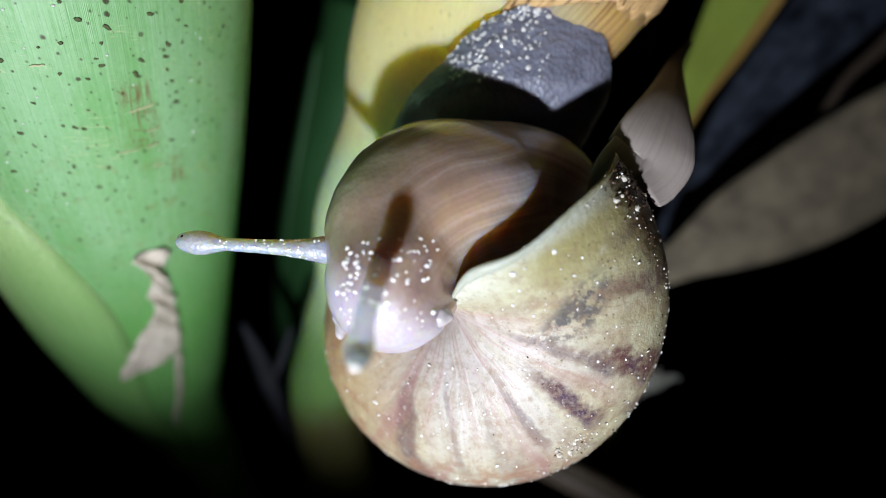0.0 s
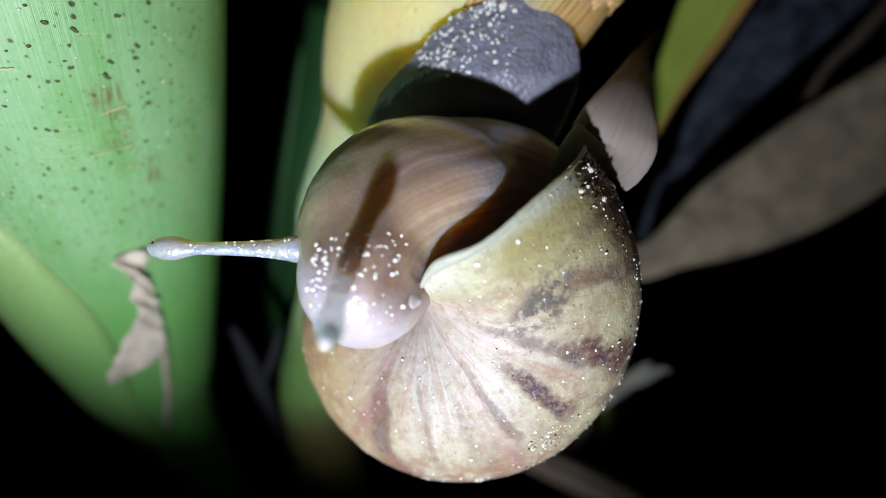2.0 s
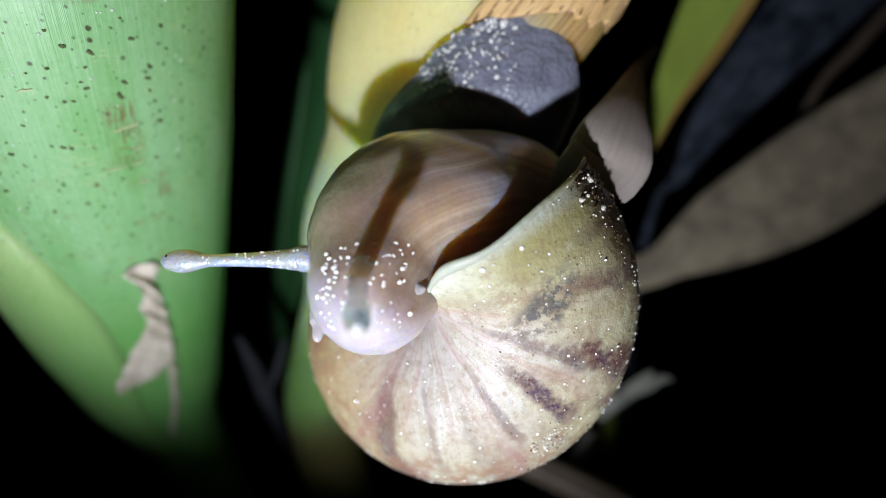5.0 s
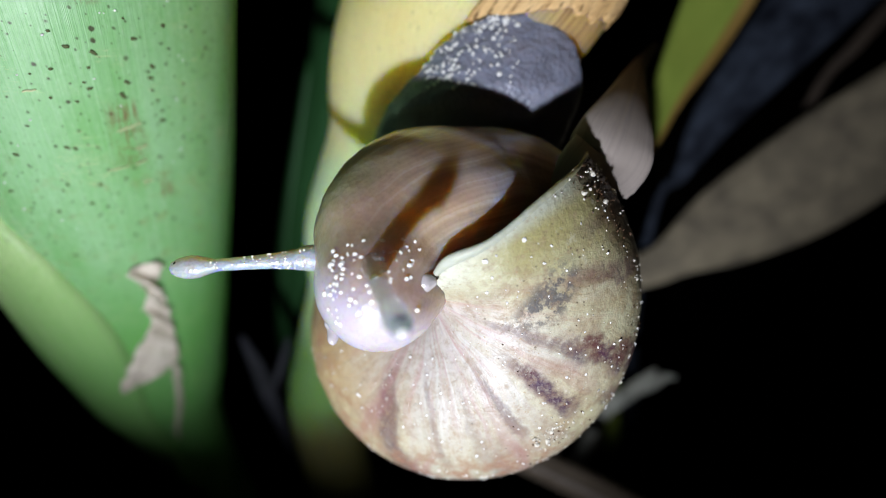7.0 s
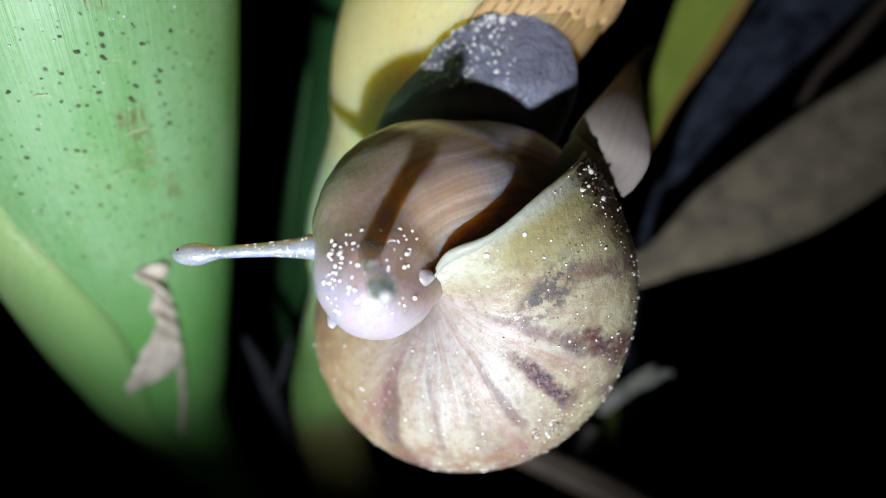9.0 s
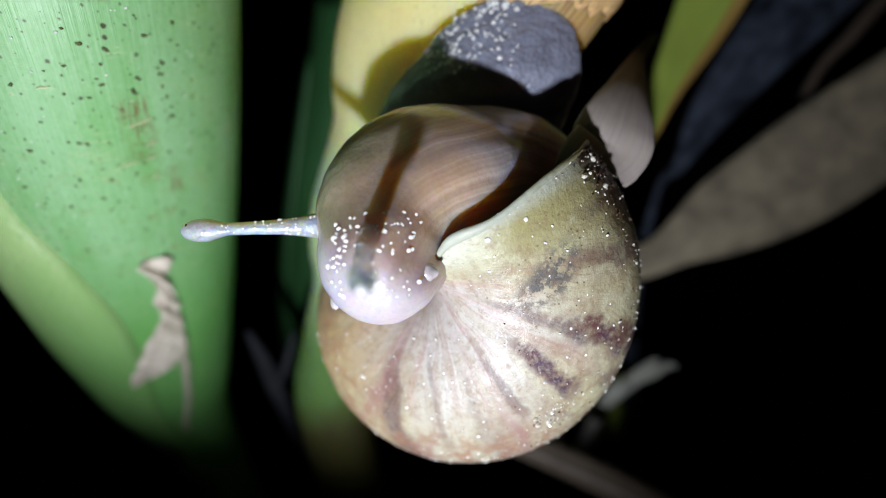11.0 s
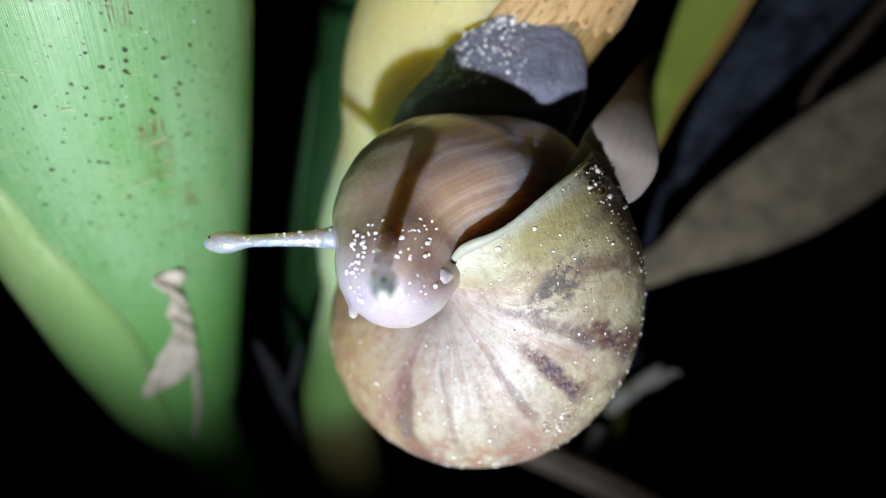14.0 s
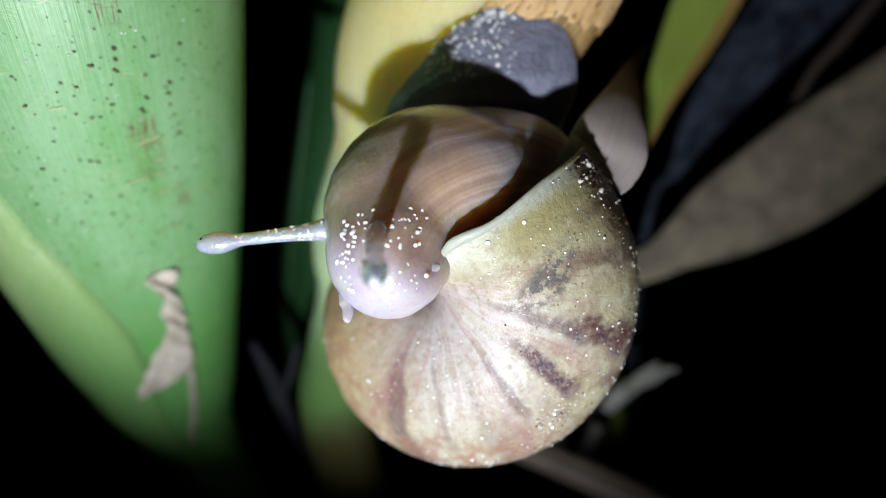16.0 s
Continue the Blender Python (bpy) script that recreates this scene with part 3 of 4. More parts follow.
# ---- plants ----
def build_green_stalk():
    origin = (-70, 192, -128)
    st = Stem([(-70, 192, -128, 13, 13), (-70, 160, -85, 8.5, 8.5), (-70, 131, -45, 9.5, 9.5), (-68.3, 117, -25, 14.2, 15), (-63.6, 99, 0, 19, 20),
               (-57, 79, 25, 23, 23), (-47.5, 55, 55, 25, 25), (-34, 27, 90, 25, 25), (-28, 4, 118, 24, 24)], origin)
    ob = thing("green_stalk", origin, "thick fresh green plant stalk with dark specks and a browned scrape", "stalk")
    part("stem", st.mesh(120, 72, 0.003, 0.0012, 1.3), GREEN, ob, "pale green ribbed stem skin with brown specks")
    # the outer sheath wraps round the foot of the stalk and ends in a slanting edge
    front, back, uvs = [], [], []
    hs = [(-60, 18), (-45, 21), (-32.6, 24.3), (-24.5, 28.3), (-17.4, 29.2), (-11.6, 28.1), (-6.4, 23.9), (0.5, 16.5), (5.6, 8.6), (10.8, 4.9), (16, -4), (22, -20), (30, -50)]
    for i in range(45):
        h = glide(hs, i / 44 * (len(hs) - 1))
        r0, r1, ru = [], [], []
        for j in range(25):
            f = j / 24
            a = radians(-170 + (h[1] + 170) * f)
            lift = 1.5 * (1 - f ** 10) + 0.2
            r0.append(st.at_height(h[0], a, lift + 0.25 * noise.noise(Vector((a * 3, h[0] * 0.1, 5)))))
            r1.append(st.at_height(h[0], a, -0.8))
            ru.append((a * 22, h[0]))
        front.append(r0), back.append(r1), uvs.append(ru)
    part("leaf_sheath", slab(front, back, uvs), SHEATH, ob, "lighter green outer sheath with a slanting edge")
    # dark specks on the skin: degrees round the stem and height
    rnd = random.Random(33)
    shapes = [finish_mesh("speck", blob(0.27 * MM, (1.0 + 0.3 * k, 1.0, 0.09), 0.8, sub=2, seed=3.0 * k), SPECK) for k in range(4)]
    for a, h in SPECKS:
        speck = new("speck", shapes[rnd.randrange(4)])
        speck.parent = ob
        turn = st.facing(h, radians(a)).to_track_quat("Z", "Y").to_matrix().to_4x4()
        size = rnd.choice((0.45, 0.58, 0.7, 0.85)) * (1.15 if a > 50 else 1.0)
        speck.matrix_basis = Matrix.Translation(st.at_height(h, radians(a), 0.07) * MM) @ turn @ pose(0, 0, 0, 0, 0, rnd.uniform(-50, 30)) @ Matrix.Scale(size, 4)
    rnd = random.Random(21)
    dew = []
    for _ in range(46):
        a, h = radians(rnd.uniform(-40, 75)), rnd.uniform(4, 36)
        r = rnd.uniform(0.06, 0.17)
        dew.append((np.diag((r * 1.3, r * 0.5, r)), st.at_height(h, a, 0.02)))
    bits("dew", dew, 2, DEW, ob, "tiny glinting dew drops")
    # pale slivers rasped off the skin
    for h, a0, g0, a1 in ((17.4, 50.2, 19.0, 57.9), (15.8, 54.6, 16.5, 58.4), (13.9, 53.8, 14.8, 57.7), (12.7, 45.1, 13.6, 51.6), (20.3, 29.8, 20.6, 33.2), (11.8, 54.8, 12.2, 58.7)):
        run = []
        for k in range(8):
            q = st.at_height(h + (g0 - h) * k / 7 + 0.12 * noise.noise(Vector((k * 0.9, h, 0))), radians(a0 + (a1 - a0) * k / 7), 0.08)
            run.append((*(q + Vector(origin)), 0.14 * (1 - abs(k / 3.5 - 1) * 0.6), 0.12))
        part("sliver", Stem(run, origin).mesh(16, 8), SLIVER, ob)
    # papery rest of a dead sheath: a crumpled neck, a torn flap and a trailing thread
    def paper(name, path, label, rise):
        front, back, uvs = [], [], []
        for i in range(56):
            h0, a0, h1, a1 = glide(path, i / 55 * (len(path) - 1))
            r0, r1, ru = [], [], []
            for j in range(13):
                f = j / 12
                fray = 2.6 * noise.noise(Vector((i * 0.7, 3.0 if f < 0.5 else 8.0, 2))) * abs(2 * f - 1) ** 3
                a = radians(a0 + (a1 - a0) * f + fray)
                h = h0 + (h1 - h0) * f
                fold = 0.55 * noise.noise(Vector((h * 0.28 + f * 1.2, f * 2.2, 9))) + 0.35 * abs(math.sin(h * 0.55 + f * 1.7)) - 0.2
                crease = 0.5 - abs((h * 0.27 + f * 0.9 + 0.5 * noise.noise(Vector((h * 0.3, 1, 1)))) % 1.0 - 0.5)
                lift = 0.5 + rise * (fold + 0.25 * (1 - f) + 2.2 * (crease - 0.2))
                r0.append(st.at_height(h, a, lift))
                r1.append(st.at_height(h, a, lift - 0.35))
                ru.append((j * 0.6, i * 0.6))
            front.append(r0), back.append(r1), uvs.append(ru)
        return part(name, slab(front, back, uvs), PALE, ob, label)
    paper("dead_sheath_strip", [(-0.3, 48, 0.1, 55.7), (-1.9, 41.7, -2, 54.3), (-3.4, 45, -3.4, 52.2), (-5, 47, -4.9, 52.6), (-6.8, 45.5, -6.6, 54.6), (-8.4, 44, -8.9, 54.4), (-10.2, 45.8, -11.3, 54.4),
                                (-13.1, 42, -13.9, 55), (-15.9, 35.6, -16.9, 55), (-19.5, 28.3, -20.1, 53), (-23.4, 19.6, -23.2, 40), (-27.9, 9.3, -27.2, 13)],
          "torn papery beige flap of dead sheath", 1.0)
    paper("dead_sheath_thread", [(-21, 50, -21, 54), (-24, 48, -24, 52.7), (-32.6, 43, -33, 47), (-40, 32, -40, 36), (-43, 30, -43, 32)], "thin trailing beige thread of dead sheath", 0.4)


def build_yellow_stalk():
    origin = (-31, 185, -125)
    st = Stem([(-31, 185, -125, 12, 11), (-30.5, 152, -78, 10, 9), (-30.5, 128, -40, 10, 9), (-23.0, 117, -22, 11.8, 10), (-14.4, 107, -8.0, 15.8, 10.7), (-10.0, 98, 6.1, 17.2, 11.6),
               (-1.2, 88.8, 20.1, 20.0, 12.6), (4.0, 78.6, 34.2, 20.7, 12.5), (10.4, 70.6, 44.3, 22.4, 12.5), (14.2, 64, 55.4, 25.0, 12.4), (22.3, 40, 83.7, 25.4, 12.1), (24.0, 18, 101.1, 22.1, 11.1)], origin, 19)
    ob = thing("yellowing_stalk", origin, "yellowing plant stalk, pale green below and dry tan at one edge", "stalk")
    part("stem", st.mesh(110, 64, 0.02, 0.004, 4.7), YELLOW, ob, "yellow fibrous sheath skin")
    # loose, dried outer sheath with a ragged lower end
    front, back, uvs = [], [], []
    for i in range(34):
        r0, r1, ru = [], [], []
        for j in range(29):
            a = radians(26 + 84 * j / 28)
            low = 30.5 + 2.0 * noise.noise(Vector((j * 0.35, 2.0, 1.0))) + (3.0 if j > 20 else 0) * 0.3
            h = low + (70 - low) * (i / 33) ** 1.3
            lift = 0.5 + 0.3 * noise.noise(Vector((j * 0.5, i * 0.3, 4.0))) + 0.22 * math.cos(j * 2.1)
            r0.append(st.at_height(h, a, lift))
            r1.append(st.at_height(h, a, lift - 0.7))
            ru.append((a * 26, h))
        front.append(r0), back.append(r1), uvs.append(ru)
    part("dry_sheath", slab(front, back, uvs), DRIED, ob, "dry tan outer sheath with a ragged edge")


def build_back_stalk():
    origin = (-60, 258, -172)
    st = Stem([(-60, 258, -172, 11, 11), (-56, 235, -90, 11, 11), (-50.2, 195.9, -38.4, 14.9, 14.9), (-39.1, 171.1, 2.5, 17.4, 16.1), (-15.5, 143.8, 64.5, 20.5, 17.4), (8.7, 109.1, 138.9, 21.7, 17.4), (18.6, 89.3, 173.6, 21.1, 17.4)], origin)
    ob = thing("green_stalk_behind", origin, "dark green plant stalk standing behind the yellowing one", "stalk")
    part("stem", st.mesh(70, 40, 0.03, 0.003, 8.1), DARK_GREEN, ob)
    front, back, uvs = [], [], []
    for i in range(24):
        h = -60 + 5.2 * i
        r0, r1, ru = [], [], []
        for j in range(13):
            a = radians(-120 + (95 - 1.2 * i) * j / 12)
            r0.append(st.at_height(h, a, 0.9))
            r1.append(st.at_height(h, a, -0.4))
            ru.append((a * 14, h))
        front.append(r0), back.append(r1), uvs.append(ru)
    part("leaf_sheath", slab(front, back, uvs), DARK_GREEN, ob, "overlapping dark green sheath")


def build_blade(name, stations, material, label, category="leaf", seed=0.0, rough=0.05, rib=None, sink=-0.3, turn=0.0, wide=0.10):
    st = Stem(stations, stations[0][:3])
    ob = thing(name, stations[0][:3], label, category)
    part("blade", st.mesh(60, 28, rough, 0.006, seed), material, ob)
    if rib:
        line = [(*(st.at(s, turn, sink) + Vector(st.o)), max(wide * glide(stations, s)[3], 0.4), 0.9) for s in np.linspace(1.5, st.top - 0.05, 24)]
        part("edge" if turn else "midrib", Stem(line, stations[0][:3]).mesh(60, 12, 0.05, 0.0, seed), rib, ob, "browned, dry edge" if turn else "raised midrib")
    return ob


def build_leaves():
    build_blade("lime_leaf", [(70, 215, -118, 2.5, 1.5), (56, 160, -50, 2.5, 1.5), (36, 106, 2, 1.6, 1.0), (44.5, 98, 19, 1.8, 1.2), (52.2, 102, 33, 3.6, 1.4), (62.3, 107, 48.5, 6.0, 1.6),
                               (72.5, 108, 66, 7.4, 1.6), (85, 104, 92, 7.6, 1.4)], LIME, "yellow-green leaf blade with a browning edge", seed=2.2, rib=TAN, turn=1.25, wide=0.26)
    build_blade("blackened_leaf", [(80, 215, -108, 3, 2), (64, 165, -30, 3, 2), (57, 122, 10, 1.0, 0.9), (62, 118, 18, 1.9, 1.2), (72, 118, 33, 5.8, 2), (94, 117, 57, 9.5, 2.2), (113, 115, 77, 11.8, 2.2),
                                   (138, 106, 104, 11, 2)], NAVY, "blackened rotting leaf blade, dark and bluish", seed=5.1, rough=0.1, rib=NAVY)
    build_blade("dry_leaf", [(60, 205, -115, 3, 2), (50, 165, -55, 4, 2), (46, 138, -14, 5, 1.5), (60, 126, -4, 5.0, 1.5), (76, 125, 5, 10.5, 2.2), (97, 125, 16, 14, 2.6),
                             (120, 124, 29.5, 14.5, 2.6), (152, 122, 49, 13, 2), (185, 122, 66, 6, 1.4)], DRY, "broad dry greyish-brown leaf", seed=7.7, rough=0.06, rib=DRY, sink=-0.75, wide=0.16)
    build_blade("withered_leaf", [(40, 210, -122, 3, 2), (34, 150, -50, 3, 2), (29, 86, -4, 2.4, 1.2), (21.6, 59.5, 6.2, 4.0, 0.8), (24.2, 57.5, 10.2, 5.3, 0.8), (26.0, 58.0, 13.8, 4.8, 0.8), (29.0, 62.0, 19.2, 3.0, 0.8), (34.2, 71.0, 27.2, 1.2, 0.8), (40.0, 79.0, 33.4, 0.7, 0.8)],
                DULL, "withered pinkish-grey leaf behind the shell", seed=9.3, rough=0.02, rib=DULL, sink=-0.78, wide=0.2)
    build_blade("dry_leaf_strip", [(60, 209, -115, 2, 1.5), (51, 172, -57, 2, 1.2), (48, 146, -14, 1.6, 1), (62, 133, -2, 1.6, 1), (80, 132, 9, 1.6, 1), (97, 132, 26, 1.5, 0.8), (107.4, 130, 44.3, 1.3, 0.8), (115, 128, 52.5, 1.7, 0.8), (125.2, 128, 63.1, 1.9, 0.8), (137, 126, 75.5, 1.4, 0.8)],
                ROTTED, "narrow dark brown strip of dry leaf", seed=6.6, rib=ROTTED, sink=-0.5)
    build_blade("dry_stick", [(165, 195, -132, 3, 2.5), (104, 145, -104, 4, 3), (69, 117, -80, 4.0, 3), (52, 111, -65, 3.8, 3), (30, 109, -52, 3.6, 2.6), (8, 110, -42, 2.6, 2), (-6, 112, -36, 1, 1)],
                STICK, "dry brown stalk lying aslant below the shell", "stick", seed=3.4, rib=DULL)


def build_fibres():
    """Small torn fibres of dead leaf far behind."""
    for name, label, runs in (
        ("torn_fibre", "pale torn leaf fibre beside the stalk", [[(-48, 215, -116, 1.2, .8), (-45, 150, -62, 1.5, 1), (-44, 126, -38, 2.2, 1), (-47, 124, -28, 2, .8), (-51, 123, -19, .8, .5)],
                                              [(-44, 125, -34, 1.2, .8), (-41, 124, -27, 1.2, .8), (-39, 124, -20, .6, .5)]]),
        ("curled_fibre", "greyish curled leaf shred behind the shell", [[(40, 214, -118, 1.5, 1), (46, 170, -72, 2.2, 1.2), (45, 132, -44, 2.4, 1.2), (51.7, 131, -38.5, 2.2, 1.2), (56.6, 131, -34.8, 1.4, .8), (59, 131, -32.8, .5, .4)],
                                               [(50.8, 130.5, -39, 1.3, .8), (57.4, 131, -36.9, 1.4, .8), (61.5, 131, -34.8, 1.0, .6), (64, 131, -35.2, .4, .4)]])):
        ob = thing(name, runs[0][0][:3], label, "fibre")
        for k, run in enumerate(runs):
            part("strand", Stem(run, runs[0][0][:3]).mesh(24, 12, 0.2, 0.0, k + 2.0), SHRED if name == "torn_fibre" else BLEACHED, ob)


# ---- the snail ----
SNAIL = (6.0, 55.0, -6.5)
SIZE = 1.12                     # the snail is drawn at a size of 1 and built at this one
AXIS = (2.08, 54.5, -8.49)       # where the shell's axis stands
LIP_R, GROW, SPIRE = 24.97, 0.089, 34.9
LIP_AT = 50.0


def grown_part(name, bm, material, parent, label="", smooth=True):
    return part(name, bm, material, parent, label, smooth, MM * SIZE)


def shell_point(back, s):
    """A point of the shell: degrees back from the lip, and s from 0 (columella) to 1 (suture)."""
    e = math.exp(-GROW * radians(back))
    th = radians(LIP_AT - back)
    a = radians(160 - 255 * s)
    r = 0.49 + 0.51 * math.cos(a)
    fwd = 0.45 * math.copysign(abs(math.sin(a)) ** 0.85, math.sin(a)) + 0.20 * (1 - min(r, 1)) * (1 if math.sin(a) > 0 else 0.0)
    R = LIP_R * e * max(r, 0.004)
    y = AXIS[1] + SPIRE - e * (SPIRE + LIP_R * fwd)
    lean = max(0.0, 1 - r / 0.8) ** 1.4 if math.sin(a) > 0 else 0.0
    # near the mouth the inner lip swings up and ends in a curl
    mouth = math.exp(-back / 32)
    curl = 2.1 * math.exp(-((s - 0.08) / 0.09) ** 2) * mouth
    swing = 1.1 * math.exp(-((s - 0.27) / 0.15) ** 2) * mouth
    return Vector((AXIS[0] + R * math.cos(th) - 1.5 * lean - 0.35 * curl - SNAIL[0], y - SNAIL[1],
                   AXIS[2] + R * math.sin(th) + 2.3 * lean + curl + swing - SNAIL[2]))


def wrinkle(back, s):
    """Uneven growth of the shell in millimetres."""
    return 0.16 * noise.noise(Vector((back * 0.11, s * 2.0, 1.0))) + 0.05 * noise.noise(Vector((back * 0.55, s * 1.2, 6.0)))


def build_shell(snail, mats):
    rows, uvs = [], []
    turns, steps, m = 4.6, 700, 56
    for i in range(steps + 1):
        back = 360 * turns * (i / steps) ** 1.15
        row, uv = [], []
        for j in range(m + 1):
            s = j / m
            p = shell_point(back, s)
            c = Vector((AXIS[0] - SNAIL[0], p.y, AXIS[2] - SNAIL[2]))
            if i < steps * 0.6:
                p = p + (p - c).normalized() * wrinkle(back, s)
            row.append(p)
            uv.append((back / 360, s))
        rows.append(row), uvs.append(uv)
    shell = grown_part("shell", grid_mesh(rows, uvs), mats["shell"], snail, "tan glossy shell with purple-brown flames and clinging grit")
    # the thickened pale lip
    tube, tuv = [], []
    for j in range(49):
        s = 0.02 + 0.56 * j / 48
        p, q = shell_point(0, s), shell_point(0, s + 0.004)
        t = (q - p).normalized()
        out = (p - shell_point(1.5, s)).normalized()
        w = t.cross(out).normalized()
        k = 0.34 * (1 - 0.8 * max(0.0, j / 48 - 0.45)) * min(1.0, 0.55 + j / 16) + 0.30 * math.exp(-((j - 7) / 6) ** 2) + 0.08 * noise.noise(p * 0.6)
        tube.append([p - out * 0.35 + out * (k * math.cos(a)) + w * (0.6 * k * math.sin(a)) for a in [2 * math.pi * i / 14 for i in range(14)]])
        tuv.append([(i, j) for i in range(15)])
    grown_part("lip", grid_mesh(tube, tuv, True, True), mats["lip"], shell, "pale thickened shell lip")
    # grit and sand that clings to the shell
    rnd = random.Random(4)
    for name, mat, count, label in (("sand", mats["sand"], 260, "glinting sand grains, some standing in for wet glints"), ("soil", mats["crumb"], 230, "dark soil crumbs")):
        sand = name == "sand"
        grains = []
        for k in range(count):
            if k < (55 if sand else 130):        # caked on the shoulder by the lip
                # every fourth sand grain is larger and stands in for a wet glint
                back, s, size = abs(rnd.gauss(0, 11)) + 1, rnd.gauss(0.47, 0.045), rnd.uniform(0.06, 0.42 if sand and k % 4 == 0 else 0.20)
            elif k < (115 if sand else 180):     # along the rim
                back, s, size = rnd.uniform(10, 150), rnd.gauss(0.50, 0.04), rnd.uniform(0.06, 0.18)
            elif k < (175 if sand else 190):     # a rough patch low on the rim
                back, s, size = rnd.gauss(95, 5), rnd.gauss(0.41, 0.02), rnd.uniform(0.05, 0.34 if k % 5 == 0 else 0.16)
            else:
                back, s, size = rnd.uniform(20, 215), rnd.uniform(0.20, 0.55), rnd.uniform(0.04, 0.11)
            q = [size * rnd.uniform(0.5, 1.4) for _ in range(3)]
            turn = Euler([rnd.uniform(0, 6) for _ in range(3)]).to_matrix()
            grains.append((np.array(turn) @ np.diag(q), shell_point(back, s)))
        bits(name, grains, 1, mat, shell, label, MM * SIZE, smooth=False)
    return shell


def ellipsoid_reach(c, r, o, d):
    """How far along d from o the ellipsoid's far side lies, or 0."""
    q = Vector(((o.x - c[0]) / r[0], (o.y - c[1]) / r[1], (o.z - c[2]) / r[2]))
    e = Vector((d.x / r[0], d.y / r[1], d.z / r[2]))
    a, b, k = e.dot(e), q.dot(e), q.dot(q) - 1
    disc = b * b - a * k
    return max((-b + math.sqrt(disc)) / a, 0.0) if disc > 0 else 0.0


BODY = [((0.5, 53.0, 3.6), (12.1, 10.2, 10.4)),      # neck, arched out of the shell's mouth
        ((-4.7, 45.0, -3.4), (6.0, 5.2, 6.2)),       # head
        ((-4.6, 49.0, 1.2), (7.0, 6.6, 7.0)),        # nape
        ((-2.0, 49.2, -1.2), (4.7, 5.0, 5.0)),       # fold beside the columella
        ((6.0, 58.0, 6.0), (13.6, 8.6, 9.0))]


def build_body(snail, mats):
    o = Vector((-2.5, 50.0, 0.3))
    rim = [shell_point(0, 0.05 + 0.04 * k) for k in range(12)]
    bm = bmesh.new()
    bmesh.ops.create_icosphere(bm, subdivisions=6, radius=1.0)
    for v in bm.verts:
        d = v.co.normalized()
        reach = [ellipsoid_reach(c, r, o, d) for c, r in BODY]
        k = 0.9
        big = max(reach)
        r = big + math.log(sum(math.exp((x - big) * k) for x in reach)) / k
        p = o + d * r
        r += 0.10 * noise.noise(p * 0.45) + 0.05 * noise.noise(p * 1.3)
        p = o + d * r - Vector(SNAIL)
        # the flesh draws back where it passes under the shell's lip
        near = min((p.x - q.x) ** 2 + (p.z - q.z) ** 2 for q in rim) ** 0.5
        deep = 1.7 + 0.8 * math.exp(-((p.x - rim[2].x) ** 2 + (p.z - rim[2].z) ** 2) / 14.0)
        v.co = p + Vector((0, deep * max(0.0, 1 - near / 5.0) ** 1.3, 0))
    return grown_part("body", bm, mats["skin"], snail, "wet greyish-brown neck and pinkish head")


def rare(c):
    """True for a small, even share of places."""
    return noise.cell(c * 2.3) > 0.55 and c.x < 2.5


def scatter_glint_beads(ob, mats, count, keep, sizes, tilt, seed, torch_way=(0.0, -0.93, -0.38)):
    """Flat slime beads on a part, standing in for glints; tipped torchwards, with scatter."""
    rnd = random.Random(seed)
    faces = [f for f in ob.data.polygons if keep(f.center / (MM * SIZE) + Vector(SNAIL), f.normal)]
    beads = []
    for _ in range(count):
        f = rnd.choice(faces)
        r = rnd.uniform(*sizes) * (1.4 if rnd.random() < 0.12 else 1.0)
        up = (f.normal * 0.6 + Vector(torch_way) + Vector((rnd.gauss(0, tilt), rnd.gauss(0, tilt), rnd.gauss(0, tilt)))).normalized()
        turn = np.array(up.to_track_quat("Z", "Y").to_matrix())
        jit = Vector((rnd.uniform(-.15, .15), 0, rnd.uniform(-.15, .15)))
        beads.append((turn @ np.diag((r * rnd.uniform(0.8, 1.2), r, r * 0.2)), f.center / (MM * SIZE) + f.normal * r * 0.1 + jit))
    bits("slime", beads, 2, mats["slime"], ob, "white slime beads that stand in for wet glints", MM * SIZE)


def build_foot(snail, mats):
    """The sole holds the yellow stalk; its back is grey and warty."""
    angs = [0, 18, 34, 62, 108, 150, 180, 207, 243, 300, 340, 360]
    rads = [12.8, 15.4, 15.2, 11.8, 8.4, 7.8, 11.4, 16.2, 15.5, 13.0, 12.2, 12.8]
    bm = bmesh.new()
    bmesh.ops.create_icosphere(bm, subdivisions=6, radius=1.0)
    for v in bm.verts:
        d = v.co.normalized()
        fi = math.degrees(math.atan2(d.z, d.x)) % 360
        rad = sum(float(np.interp((fi + k) % 360, angs, rads)) for k in (-18, -9, 0, 9, 18)) / 5
        flat = math.hypot(d.x, d.z)
        flat2 = min(1.0, flat * 1.15) ** 0.8
        x, z = rad * flat2 * math.cos(radians(fi)), rad * flat2 * math.sin(radians(fi))
        y = d.y * (8.5 * (1 - 0.6 * min(max((z - 0.5) / 9.0, 0.0), 1.0)) if d.y < 0 else 9.0)
        p = Vector((x, y, z))
        wart = 0.22 * noise.noise(p * 0.7) + 0.14 * noise.noise(p * 2.4)
        p += d * wart
        v.co = Vector((6.2, 63.2, 16.8)) + p + Vector((0, -0.68 * z + 0.55 * max(0.0, 2.0 - z), 0)) - Vector(SNAIL)
    return grown_part("foot", bm, mats["foot"], snail, "slimy grey warty foot gripping the stalk")


